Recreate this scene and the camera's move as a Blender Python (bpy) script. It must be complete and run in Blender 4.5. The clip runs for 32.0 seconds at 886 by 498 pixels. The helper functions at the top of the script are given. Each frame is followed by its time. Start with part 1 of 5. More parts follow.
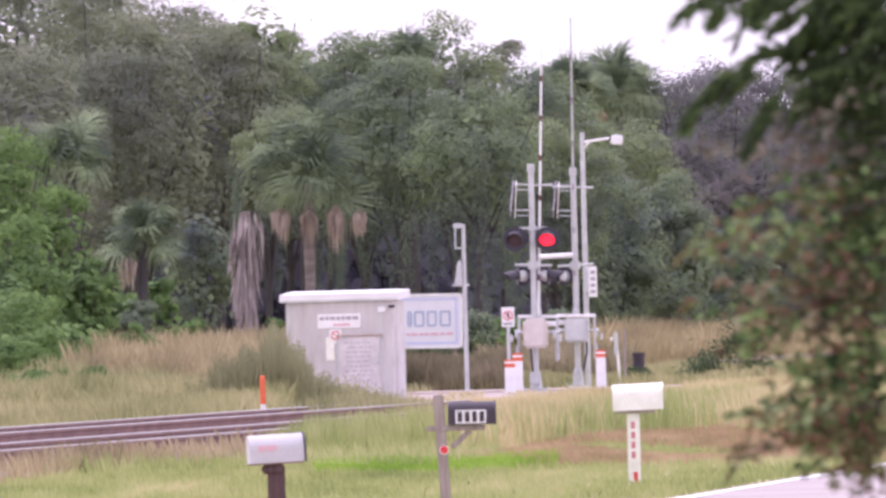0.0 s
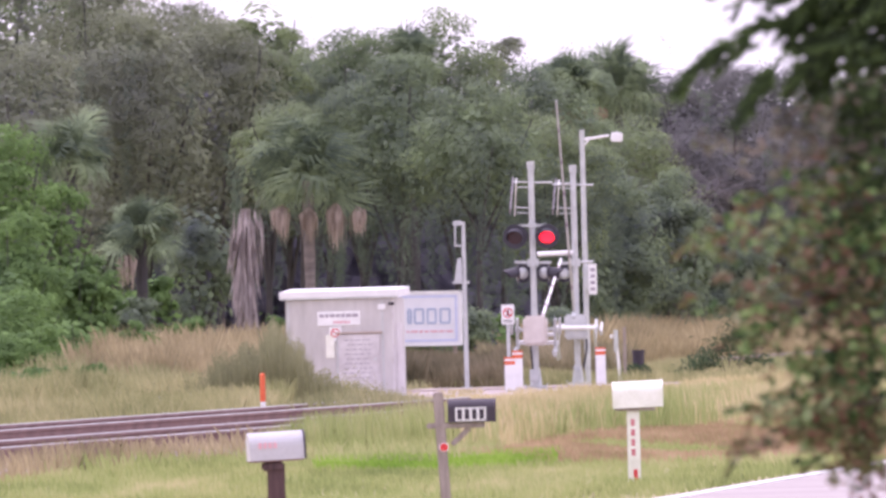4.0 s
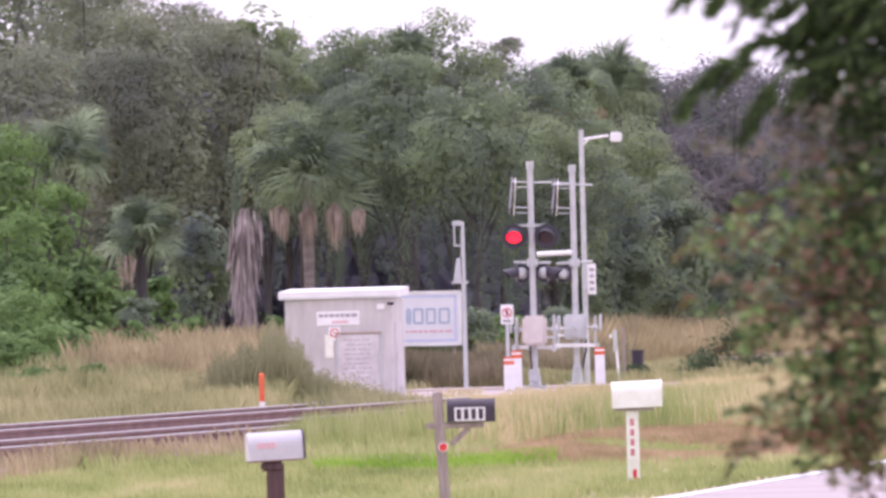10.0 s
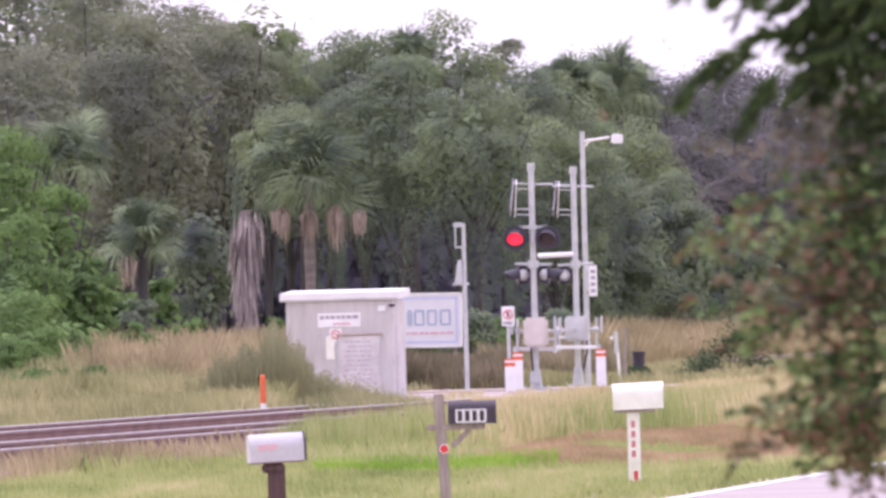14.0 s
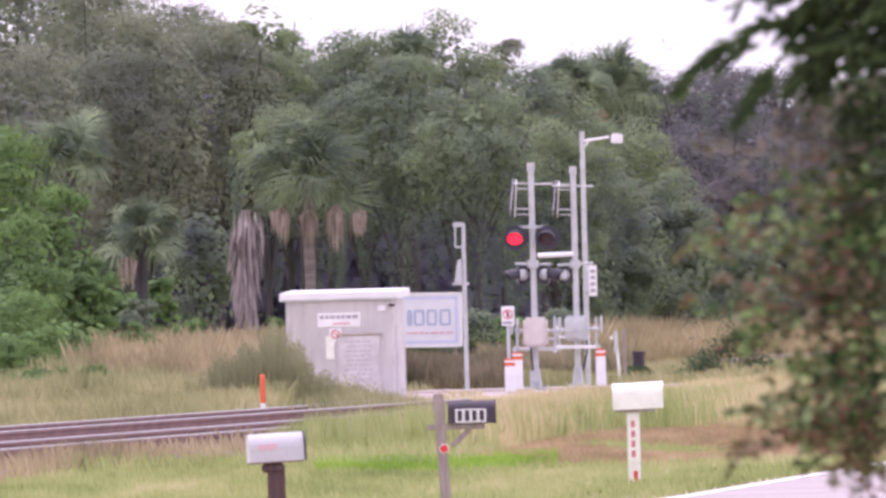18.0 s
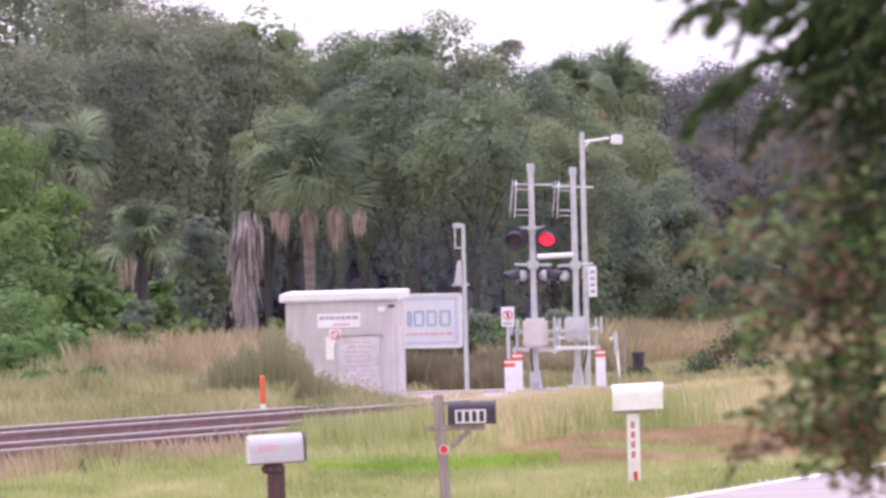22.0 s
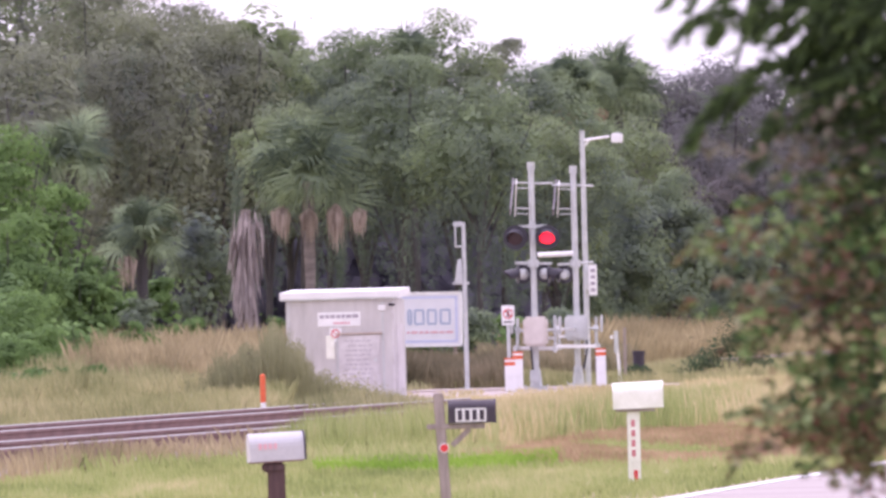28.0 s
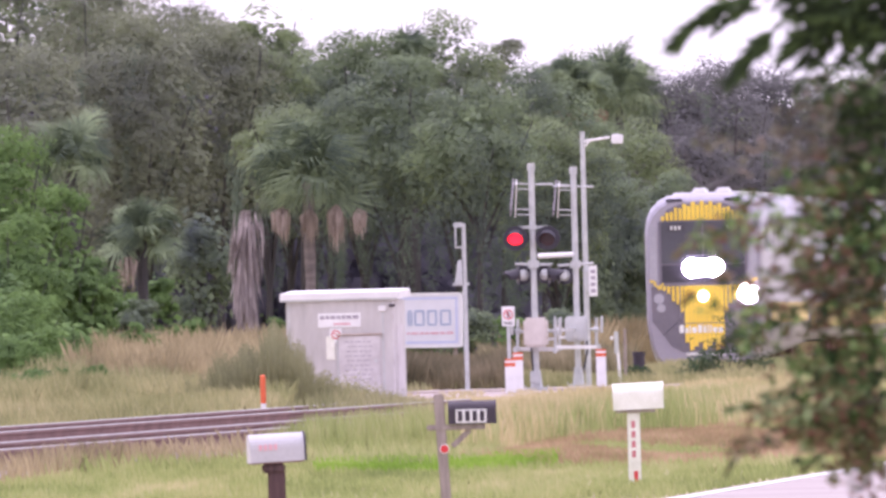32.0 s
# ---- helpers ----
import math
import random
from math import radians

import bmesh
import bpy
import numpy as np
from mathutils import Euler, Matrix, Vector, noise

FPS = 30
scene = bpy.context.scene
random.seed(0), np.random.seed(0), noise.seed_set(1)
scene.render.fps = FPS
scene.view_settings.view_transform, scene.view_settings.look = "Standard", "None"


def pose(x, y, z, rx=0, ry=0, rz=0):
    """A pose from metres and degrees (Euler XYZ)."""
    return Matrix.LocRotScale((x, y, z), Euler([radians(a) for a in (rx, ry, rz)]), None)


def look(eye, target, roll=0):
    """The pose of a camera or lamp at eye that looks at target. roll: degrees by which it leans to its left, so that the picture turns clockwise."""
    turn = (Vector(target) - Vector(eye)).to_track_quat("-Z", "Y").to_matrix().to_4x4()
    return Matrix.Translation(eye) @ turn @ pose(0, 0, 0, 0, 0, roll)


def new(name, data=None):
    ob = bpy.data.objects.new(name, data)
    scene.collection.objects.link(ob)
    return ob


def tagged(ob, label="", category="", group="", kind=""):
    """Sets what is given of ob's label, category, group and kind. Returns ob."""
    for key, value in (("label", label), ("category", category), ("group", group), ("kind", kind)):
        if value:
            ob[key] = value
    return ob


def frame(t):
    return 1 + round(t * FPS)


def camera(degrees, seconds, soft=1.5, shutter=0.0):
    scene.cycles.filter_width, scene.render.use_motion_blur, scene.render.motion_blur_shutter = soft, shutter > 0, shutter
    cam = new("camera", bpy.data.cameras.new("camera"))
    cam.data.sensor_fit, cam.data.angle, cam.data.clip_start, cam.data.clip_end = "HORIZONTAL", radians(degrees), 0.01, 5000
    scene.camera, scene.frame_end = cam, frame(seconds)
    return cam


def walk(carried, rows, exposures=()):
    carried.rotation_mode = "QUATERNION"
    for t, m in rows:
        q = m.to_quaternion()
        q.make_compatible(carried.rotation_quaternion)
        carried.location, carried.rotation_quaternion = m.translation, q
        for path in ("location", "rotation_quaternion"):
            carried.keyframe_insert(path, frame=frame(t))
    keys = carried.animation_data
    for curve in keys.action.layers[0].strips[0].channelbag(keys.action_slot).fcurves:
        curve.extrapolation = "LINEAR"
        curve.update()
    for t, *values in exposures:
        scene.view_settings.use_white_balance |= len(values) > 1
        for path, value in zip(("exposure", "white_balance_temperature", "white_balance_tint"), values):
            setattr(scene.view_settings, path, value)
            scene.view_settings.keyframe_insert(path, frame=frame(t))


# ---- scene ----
cam = camera(2.2461, 32.0, soft=2.9)
EYE_Z = 1.64


def aim(pan, tilt):
    """The tripod camera: level pan and tilt in degrees from its resting aim, with its small lean."""
    return pose(0, 0, EYE_Z, 90.1576 + tilt, 1.5, pan)


walk(cam, [
    (0, aim(-0.00010, -0.00176)), (0.5, aim(-0.00178, -0.00167)), (1, aim(0.00009, -0.00669)), (1.5, aim(0.00020, -0.00020)),
    (2, aim(-0.00051, -0.00176)), (2.5, aim(-0.00415, -0.00678)), (3, aim(0.00031, -0.01718)), (3.5, aim(0.00020, -0.00836)),
    (5.5, aim(-0.00245, -0.00865)), (6, aim(0.00197, -0.00639)), (6.5, aim(-0.00245, -0.00865)), (7, aim(0.00187, -0.00835)),
    (7.5, aim(-0.00178, -0.00658)), (8, aim(0.00010, -0.00648)), (8.5, aim(0.00020, -0.00846)), (9, aim(-0.00217, -0.00491)),
    (9.5, aim(-0.00158, -0.00698)), (10, aim(-0.00255, -0.00865)), (10.5, aim(-0.00167, -0.00915)), (11, aim(-0.00051, -0.00668)),
    (11.5, aim(-0.00208, -0.00708)), (12, aim(-0.00051, -0.00627)), (12.5, aim(-0.00217, -0.00895)), (13, aim(-0.00236, -0.00835)),
    (13.5, aim(0.00010, -0.00383)), (14, aim(0.00020, -0.00413)), (14.5, aim(-0.00001, -0.00413)), (16.5, aim(-0.00001, -0.00601)),
    (17, aim(-0.00237, -0.00451)), (17.5, aim(0.00009, -0.00227)), (18, aim(-0.00021, -0.00470)), (18.5, aim(0.00029, -0.00471)),
    (19, aim(-0.00031, -0.00256)), (19.5, aim(0.00020, -0.00273)), (20, aim(0.00020, -0.00236)), (20.5, aim(0.00030, -0.00404)),
    (21, aim(0.00000, 0.00000)), (21.5, aim(-0.00051, -0.00197)), (22, aim(-0.00061, -0.00256)), (22.5, aim(-0.00050, -0.00187)),
    (23, aim(-0.00167, -0.00049)), (23.5, aim(-0.00198, -0.00236)), (24, aim(-0.00021, -0.00394)), (24.5, aim(-0.00178, -0.00256)),
    (25, aim(-0.00178, -0.00178)), (25.5, aim(-0.00188, -0.00197)), (27.5, aim(-0.00040, -0.00226)), (28, aim(0.00009, -0.00619)),
    (28.5, aim(0.00040, -0.00601)), (29, aim(-0.00178, -0.00491)), (29.5, aim(0.00010, -0.00638)), (30, aim(0.00208, -0.01307)),
    (30.5, aim(0.00274, -0.00490)), (31, aim(-0.00188, -0.00619)), (31.5, aim(0.00264, -0.00699)), (32, aim(0.00061, -0.00383)),
], exposures=[(0, 0.41, 6050, 40), (32, 0.41, 6050, 40)])
cam.data.dof.use_dof = True
cam.data.dof.focus_distance = 270
cam.data.dof.aperture_fstop = 32

# ---- light ----
world = bpy.data.worlds.new("overcast_sky")
scene.world = world
world.use_nodes = True
wn = world.node_tree.nodes
sky = wn.new("ShaderNodeTexSky")
sky.sky_type, sky.sun_disc = "NISHITA", False
sky.sun_elevation, sky.sun_rotation = radians(70), radians(308)
sky.dust_density, sky.air_density, sky.ozone_density = 1.5, 1.0, 1.0
# a closed bright cloud layer veils most of the blue sky
cloud = wn.new("ShaderNodeMix")
cloud.data_type = "RGBA"
cloud.inputs[0].default_value = 0.8
# an overcast sky is about twice as bright overhead as at the horizon
where = wn.new("ShaderNodeTexCoord")
height = wn.new("ShaderNodeSeparateXYZ")
rise = wn.new("ShaderNodeMapRange")
rise.inputs[3].default_value, rise.inputs[4].default_value = 0.83, 1.38
veil = wn.new("ShaderNodeVectorMath")
veil.operation = "SCALE"
veil.inputs[0].default_value = (9.5, 9.4, 9.55)
world.node_tree.links.new(where.outputs["Generated"], height.inputs[0])
world.node_tree.links.new(height.outputs[2], rise.inputs[0])
world.node_tree.links.new(rise.outputs[0], veil.inputs["Scale"])
world.node_tree.links.new(veil.outputs[0], cloud.inputs[7])
world.node_tree.links.new(sky.outputs[0], cloud.inputs[6])
wn["Background"].inputs[1].default_value = 0.136
world.node_tree.links.new(cloud.outputs[2], wn["Background"].inputs[0])
sun_data = bpy.data.lights.new("sun", "SUN")
sun_data.energy, sun_data.angle, sun_data.color = 1.4, radians(25), (1.0, 0.97, 0.93)
sun = new("sun", sun_data)
sun.matrix_world = look((-28, 22, 100), (0, 0, 0))

# ---- materials ----


def ramp_mat(name, dark, light, scale=3.0, grain=60.0, rough=0.7, metal=0.0, bump=0.15, stretch=(1, 1, 1), island=0.0, through_light=0.0, rand=0.0):
    """A surface whose colour runs between two tones by a broad and a fine noise, with a fine relief."""
    m = bpy.data.materials.new(name)
    m.use_nodes = True
    nt = m.node_tree
    n, l = nt.nodes, nt.links
    bsdf = n["Principled BSDF"]
    co = n.new("ShaderNodeTexCoord")
    mp = n.new("ShaderNodeMapping")
    mp.inputs["Scale"].default_value = stretch
    l.new(co.outputs["Object"], mp.inputs[0])
    a, b = n.new("ShaderNodeTexNoise"), n.new("ShaderNodeTexNoise")
    a.inputs["Scale"].default_value, a.inputs["Detail"].default_value = scale, 5
    b.inputs["Scale"].default_value, b.inputs["Detail"].default_value = grain, 3
    l.new(mp.outputs[0], a.inputs["Vector"])
    l.new(mp.outputs[0], b.inputs["Vector"])
    mix = n.new("ShaderNodeMath")
    mix.operation = "MULTIPLY_ADD"
    mix.inputs[1].default_value = 0.35
    l.new(b.outputs["Fac"], mix.inputs[0])
    sc = n.new("ShaderNodeMath")
    sc.operation = "MULTIPLY"
    sc.inputs[1].default_value = 0.65
    l.new(a.outputs["Fac"], sc.inputs[0])
    l.new(sc.outputs[0], mix.inputs[2])
    fac = mix.outputs[0]
    for amount, node, out in ((island, "ShaderNodeNewGeometry", "Random Per Island"), (rand, "ShaderNodeObjectInfo", "Random")):
        if amount:
            src = n.new(node)
            mr = n.new("ShaderNodeMath")
            mr.operation = "MULTIPLY_ADD"
            mr.inputs[1].default_value = amount
            l.new(src.outputs[out], mr.inputs[0])
            off = n.new("ShaderNodeMath")
            off.operation = "SUBTRACT"
            off.inputs[1].default_value = amount / 2
            l.new(fac, off.inputs[0])
            l.new(off.outputs[0], mr.inputs[2])
            fac = mr.outputs[0]
    cr = n.new("ShaderNodeValToRGB")
    cr.color_ramp.elements[0].position, cr.color_ramp.elements[1].position = 0.3, 0.7
    cr.color_ramp.elements[0].color = (*dark, 1)
    cr.color_ramp.elements[1].color = (*light, 1)
    l.new(fac, cr.inputs[0])
    l.new(cr.outputs[0], bsdf.inputs["Base Color"])
    bsdf.inputs["Roughness"].default_value = rough
    bsdf.inputs["Metallic"].default_value = metal
    if bump:
        bp = n.new("ShaderNodeBump")
        bp.inputs["Strength"].default_value, bp.inputs["Distance"].default_value = bump, 0.02
        l.new(b.outputs["Fac"], bp.inputs["Height"])
        l.new(bp.outputs[0], bsdf.inputs["Normal"])
    if through_light:
        tr = n.new("ShaderNodeBsdfTranslucent")
        l.new(cr.outputs[0], tr.inputs[0])
        ms = n.new("ShaderNodeMixShader")
        ms.inputs[0].default_value = through_light
        l.new(bsdf.outputs[0], ms.inputs[1])
        l.new(tr.outputs[0], ms.inputs[2])
        l.new(ms.outputs[0], n["Material Output"].inputs[0])
    return m


def leaf_mat(name, dark, light, island=0.1, scale=0.4, sheer=0.45, rand=0.0):
    m = ramp_mat(name, dark, light, scale=scale, grain=2.5, rough=0.85, bump=0, island=island, through_light=sheer, rand=rand)
    m.node_tree.nodes["Principled BSDF"].inputs["Specular IOR Level"].default_value = 0.25
    return m


def glow_mat(name, color, strength):
    m = bpy.data.materials.new(name)
    m.use_nodes = True
    b = m.node_tree.nodes["Principled BSDF"]
    b.inputs["Base Color"].default_value = (*color, 1)
    b.inputs["Emission Color"].default_value = (*color, 1)
    b.inputs["Emission Strength"].default_value = strength
    return m


GALV = ramp_mat("galvanised_steel", (0.4, 0.42, 0.42), (0.6, 0.62, 0.61), 4, 50, 0.45, 0.35, 0.08)
ALU = ramp_mat("weathered_aluminium", (0.39, 0.375, 0.365), (0.66, 0.64, 0.625), 0.8, 5, 0.5, 0.25, 0.02, (1.3, 1.3, 0.35))
ALU_ROOF = ramp_mat("pale_aluminium_roof", (0.66, 0.66, 0.66), (0.82, 0.82, 0.82), 2, 30, 0.45, 0.1, 0.05)
PALE_ALU = ramp_mat("pale_stained_aluminium", (0.44, 0.41, 0.41), (0.68, 0.66, 0.66), 2.2, 12, 0.55, 0.15, 0.05)
RUST_STAIN = ramp_mat("rust_stained_edge", (0.36, 0.25, 0.19), (0.62, 0.55, 0.5), 4, 30, 0.7, 0, 0.05)
CREAM = ramp_mat("faded_cream_paint", (0.52, 0.47, 0.43), (0.68, 0.63, 0.59), 4, 40, 0.55, 0, 0.05)
GREY_ENAMEL = ramp_mat("dull_grey_white_enamel", (0.4, 0.4, 0.42), (0.52, 0.52, 0.54), 5, 60, 0.4, 0, 0.06)
WHITE = ramp_mat("white_paint", (0.68, 0.68, 0.67), (0.84, 0.84, 0.84), 5, 60, 0.45, 0, 0.06)
OLD_WHITE = ramp_mat("chalky_white_paint", (0.62, 0.63, 0.52), (0.84, 0.85, 0.78), 7, 50, 0.6, 0, 0.15)
SIGN_WHITE = ramp_mat("sign_white", (0.62, 0.62, 0.66), (0.74, 0.74, 0.78), 2, 40, 0.5, 0, 0.03)
BLACK = ramp_mat("black_paint", (0.012, 0.012, 0.014), (0.03, 0.03, 0.033), 4, 60, 0.4, 0, 0.05)
PURPLE_BLACK = ramp_mat("faded_black_enamel", (0.022, 0.015, 0.024), (0.05, 0.036, 0.055), 5, 60, 0.55, 0, 0.05)
SIGNAL_BLACK = ramp_mat("faded_black_signal", (0.02, 0.018, 0.03), (0.05, 0.045, 0.06), 5, 60, 0.5, 0, 0.05)
RED = ramp_mat("red_reflective", (0.5, 0.02, 0.03), (0.72, 0.05, 0.05), 5, 60, 0.4, 0, 0.03)
DARK_RED_LENS = ramp_mat("unlit_red_lens", (0.03, 0.006, 0.01), (0.06, 0.012, 0.018), 5, 60, 0.25, 0, 0.03)
BAND = ramp_mat("dark_red_band", (0.12, 0.03, 0.05), (0.2, 0.05, 0.07), 5, 60, 0.5, 0, 0.03)
ORANGE = ramp_mat("orange_plastic", (0.58, 0.09, 0.03), (0.76, 0.15, 0.05), 5, 40, 0.5, 0, 0.03)
PALE_BLUE = ramp_mat("pale_blue_print", (0.45, 0.5, 0.7), (0.55, 0.6, 0.78), 5, 40, 0.6, 0, 0.02)
PRINT_GREY = ramp_mat("faded_grey_print", (0.26, 0.22, 0.27), (0.4, 0.36, 0.41), 5, 40, 0.6, 0, 0.02)
ALU_PRINT = ramp_mat("worn_print_on_metal", (0.3, 0.27, 0.31), (0.42, 0.39, 0.43), 5, 40, 0.6, 0, 0.02)
LOGO_BLUE = ramp_mat("sun_bleached_blue_print", (0.3, 0.37, 0.5), (0.4, 0.47, 0.6), 5, 40, 0.6, 0, 0.02)
PINK_PRINT = ramp_mat("faded_red_print", (0.62, 0.3, 0.34), (0.72, 0.42, 0.46), 5, 40, 0.6, 0, 0.02)
RED_PRINT = ramp_mat("worn_red_print", (0.45, 0.12, 0.14), (0.62, 0.25, 0.27), 9, 60, 0.6, 0, 0.02)
GREY_WOOD = ramp_mat("grey_weathered_wood", (0.2, 0.16, 0.15), (0.4, 0.34, 0.31), 3, 40, 0.85, 0, 0.3, (8, 8, 1))
BROWN_WOOD = ramp_mat("dark_brown_timber", (0.045, 0.025, 0.028), (0.11, 0.06, 0.06), 4, 40, 0.8, 0, 0.3, (8, 8, 1))
RAIL_TOP = ramp_mat("worn_rail_steel", (0.3, 0.3, 0.28), (0.48, 0.48, 0.45), 0.8, 20, 0.4, 0.5, 0.05)
RUST = ramp_mat("rusty_rail_steel", (0.14, 0.075, 0.07), (0.27, 0.16, 0.14), 1.2, 20, 0.85, 0.1, 0.2)
BALLAST = ramp_mat("stone_ballast", (0.22, 0.18, 0.17), (0.46, 0.4, 0.38), 2, 18, 0.95, 0, 0.6)
TIE = ramp_mat("concrete_tie", (0.25, 0.22, 0.2), (0.42, 0.38, 0.36), 2, 30, 0.9, 0, 0.3)
ROAD = ramp_mat("pale_asphalt", (0.29, 0.25, 0.235), (0.39, 0.345, 0.325), 0.35, 25, 0.9, 0, 0.3)
GRAVEL = ramp_mat("sandy_gravel", (0.27, 0.22, 0.2), (0.44, 0.37, 0.34), 0.6, 20, 0.95, 0, 0.4)
BARK = ramp_mat("grey_bark", (0.036, 0.034, 0.038), (0.09, 0.082, 0.084), 3, 25, 0.95, 0, 0.7, (3, 3, 0.6))
PALM_BARK = ramp_mat("palm_trunk", (0.13, 0.11, 0.1), (0.28, 0.24, 0.22), 3, 20, 0.95, 0, 0.6, (1, 1, 4))
DEAD_FROND = leaf_mat("dead_palm_frond", (0.3, 0.24, 0.19), (0.6, 0.5, 0.42), 0.3)
RUSTY_FROND = leaf_mat("rusty_dead_frond", (0.19, 0.13, 0.09), (0.36, 0.25, 0.17), 0.3)
SKIRT = leaf_mat("old_frond_skirt", (0.26, 0.22, 0.21), (0.62, 0.55, 0.54), 0.4)
PALM_LEAF = leaf_mat("palm_leaf", (0.088, 0.122, 0.09), (0.26, 0.335, 0.185), 0.12, 0.6, 0.3, 0.4)
# dark ends of the next three lean blue: haze and shade mixed into the leaf colour
OAK_LEAF = leaf_mat("oak_leaf", (0.096, 0.11, 0.122), (0.285, 0.37, 0.15), 0.06, 0.35, 0.32)
DULL_LEAF = leaf_mat("dull_grey_green_leaf", (0.112, 0.12, 0.122), (0.275, 0.312, 0.175), 0.06, 0.35, 0.32)
VINE_LEAF = leaf_mat("vine_leaf", (0.082, 0.1, 0.115), (0.26, 0.345, 0.155), 0.06, 0.35, 0.32)
# purple-grey leaf tone that paints shade onto some trees past the crossing
SHADED_FAR_LEAF = leaf_mat("shaded_far_tree_leaf", (0.085, 0.083, 0.1), (0.195, 0.195, 0.18), 0.06, 0.35, 0.3)
TWIG = ramp_mat("bare_grey_twig", (0.085, 0.078, 0.084), (0.17, 0.155, 0.165), 3, 25, 0.95, 0, 0.2)
# its bluish dark end also carries hazy shade as colour
HANGING_VINE = leaf_mat("hanging_vine_leaf", (0.072, 0.088, 0.092), (0.165, 0.225, 0.13), 0.06, 0.35, 0.3)
BRIGHT_LEAF = leaf_mat("bright_green_leaf", (0.056, 0.1, 0.044), (0.2, 0.335, 0.09), 0.1, 0.5, 0.3)
# purplish tones put the deep wood's shade and haze into the leaf colour
SHADE_LEAF = leaf_mat("hazy_shade_leaf", (0.082, 0.077, 0.112), (0.145, 0.142, 0.18), 0.06, 0.35, 0.15)
BUSH_LEAF = leaf_mat("bush_leaf", (0.04, 0.07, 0.035), (0.1, 0.15, 0.08))


def grass_mat(name, tones):
    m = leaf_mat(name, tones[0], tones[-1], 0.14, 0.55)
    [x for x in m.node_tree.nodes if x.type == "MAPPING"][0].inputs["Scale"].default_value = (1.0, 0.07, 1.0)
    cr = [x for x in m.node_tree.nodes if x.type == "VALTORGB"][0].color_ramp
    for i, c in enumerate(tones[1:-1]):
        e = cr.elements.new(0.3 + 0.4 * (i + 1) / (len(tones) - 1))
        e.color = (*c, 1)
    return m


def mixed_leaf(name, tones):
    """Leaves of one tree whose tone differs from leaf to leaf."""
    m = leaf_mat(name, tones[0], tones[-1], 0.75, 9)
    cr = [x for x in m.node_tree.nodes if x.type == "VALTORGB"][0].color_ramp
    cr.elements[0].position, cr.elements[1].position = 0.15, 0.85
    for i, c in enumerate(tones[1:-1]):
        e = cr.elements.new(0.15 + 0.7 * (i + 1) / (len(tones) - 1))
        e.color = (*c, 1)
    return m


NEAR_LEAF = mixed_leaf("near_tree_leaf", [(0.028, 0.042, 0.022), (0.055, 0.092, 0.032), (0.105, 0.16, 0.055)])
OLIVE_LEAF = mixed_leaf("olive_near_leaf", [(0.028, 0.05, 0.022), (0.08, 0.125, 0.042), (0.2, 0.085, 0.065), (0.14, 0.22, 0.075), (0.34, 0.4, 0.22)])
GREEN_NEAR_LEAF = mixed_leaf("green_near_leaf", [(0.022, 0.048, 0.018), (0.06, 0.13, 0.036), (0.18, 0.08, 0.06), (0.11, 0.21, 0.055), (0.28, 0.4, 0.16)])
TWIG_LEAF = mixed_leaf("brownish_near_leaf", [(0.06, 0.06, 0.045), (0.12, 0.1, 0.075), (0.13, 0.14, 0.085), (0.2, 0.15, 0.12), (0.26, 0.25, 0.19)])
RED_LEAF = mixed_leaf("reddish_near_leaf", [(0.03, 0.045, 0.022), (0.07, 0.1, 0.04), (0.18, 0.075, 0.06), (0.1, 0.14, 0.055), (0.26, 0.12, 0.1), (0.3, 0.32, 0.2)])
STRAW = grass_mat("dry_straw_grass", [(0.19, 0.165, 0.095), (0.36, 0.3, 0.175), (0.54, 0.45, 0.275)])
WEED = grass_mat("grey_green_weeds", [(0.17, 0.19, 0.085), (0.34, 0.335, 0.17), (0.5, 0.44, 0.26)])
MEADOW = grass_mat("yellow_green_grass", [(0.18, 0.235, 0.082), (0.35, 0.4, 0.155), (0.54, 0.5, 0.28)])
RIPE = grass_mat("ripe_pale_grass", [(0.34, 0.3, 0.14), (0.55, 0.48, 0.26), (0.7, 0.6, 0.38)])
SCRUB = leaf_mat("brown_green_scrub", (0.14, 0.15, 0.08), (0.36, 0.35, 0.2))
DARK_WEED = grass_mat("dark_brown_weeds", [(0.09, 0.085, 0.05), (0.19, 0.165, 0.105), (0.3, 0.25, 0.17)])
BROWN_GRASS = grass_mat("brown_green_grass", [(0.13, 0.125, 0.07), (0.27, 0.24, 0.145), (0.44, 0.37, 0.24)])
DRY_SHORT = grass_mat("reddish_dry_grass", [(0.24, 0.18, 0.1), (0.44, 0.31, 0.19), (0.58, 0.42, 0.29)])
LUSH = grass_mat("lush_green_grass", [(0.13, 0.25, 0.035), (0.25, 0.42, 0.06), (0.4, 0.54, 0.13)])

# ---- building blocks ----


def box(bm, c, s, rot=None, bevel=0.0):
    m = Matrix.Translation(c) @ (rot or Matrix()) @ Matrix.Diagonal((*s, 1))
    r = bmesh.ops.create_cube(bm, size=1, matrix=m)
    if bevel:
        edges = list({e for v in r["verts"] for e in v.link_edges})
        bmesh.ops.bevel(bm, geom=edges, offset=bevel, segments=2, affect="EDGES")


def tube(bm, a, b, r0, r1=None, seg=12):
    a, b = Vector(a), Vector(b)
    d = b - a
    m = Matrix.Translation((a + b) / 2) @ d.to_track_quat("Z", "Y").to_matrix().to_4x4()
    bmesh.ops.create_cone(bm, cap_ends=True, segments=seg, radius1=r0, radius2=r0 if r1 is None else r1, depth=d.length, matrix=m)


def bx(c, s, rot=None, bevel=0.0):
    bm = bmesh.new()
    box(bm, c, s, rot, bevel)
    return bm


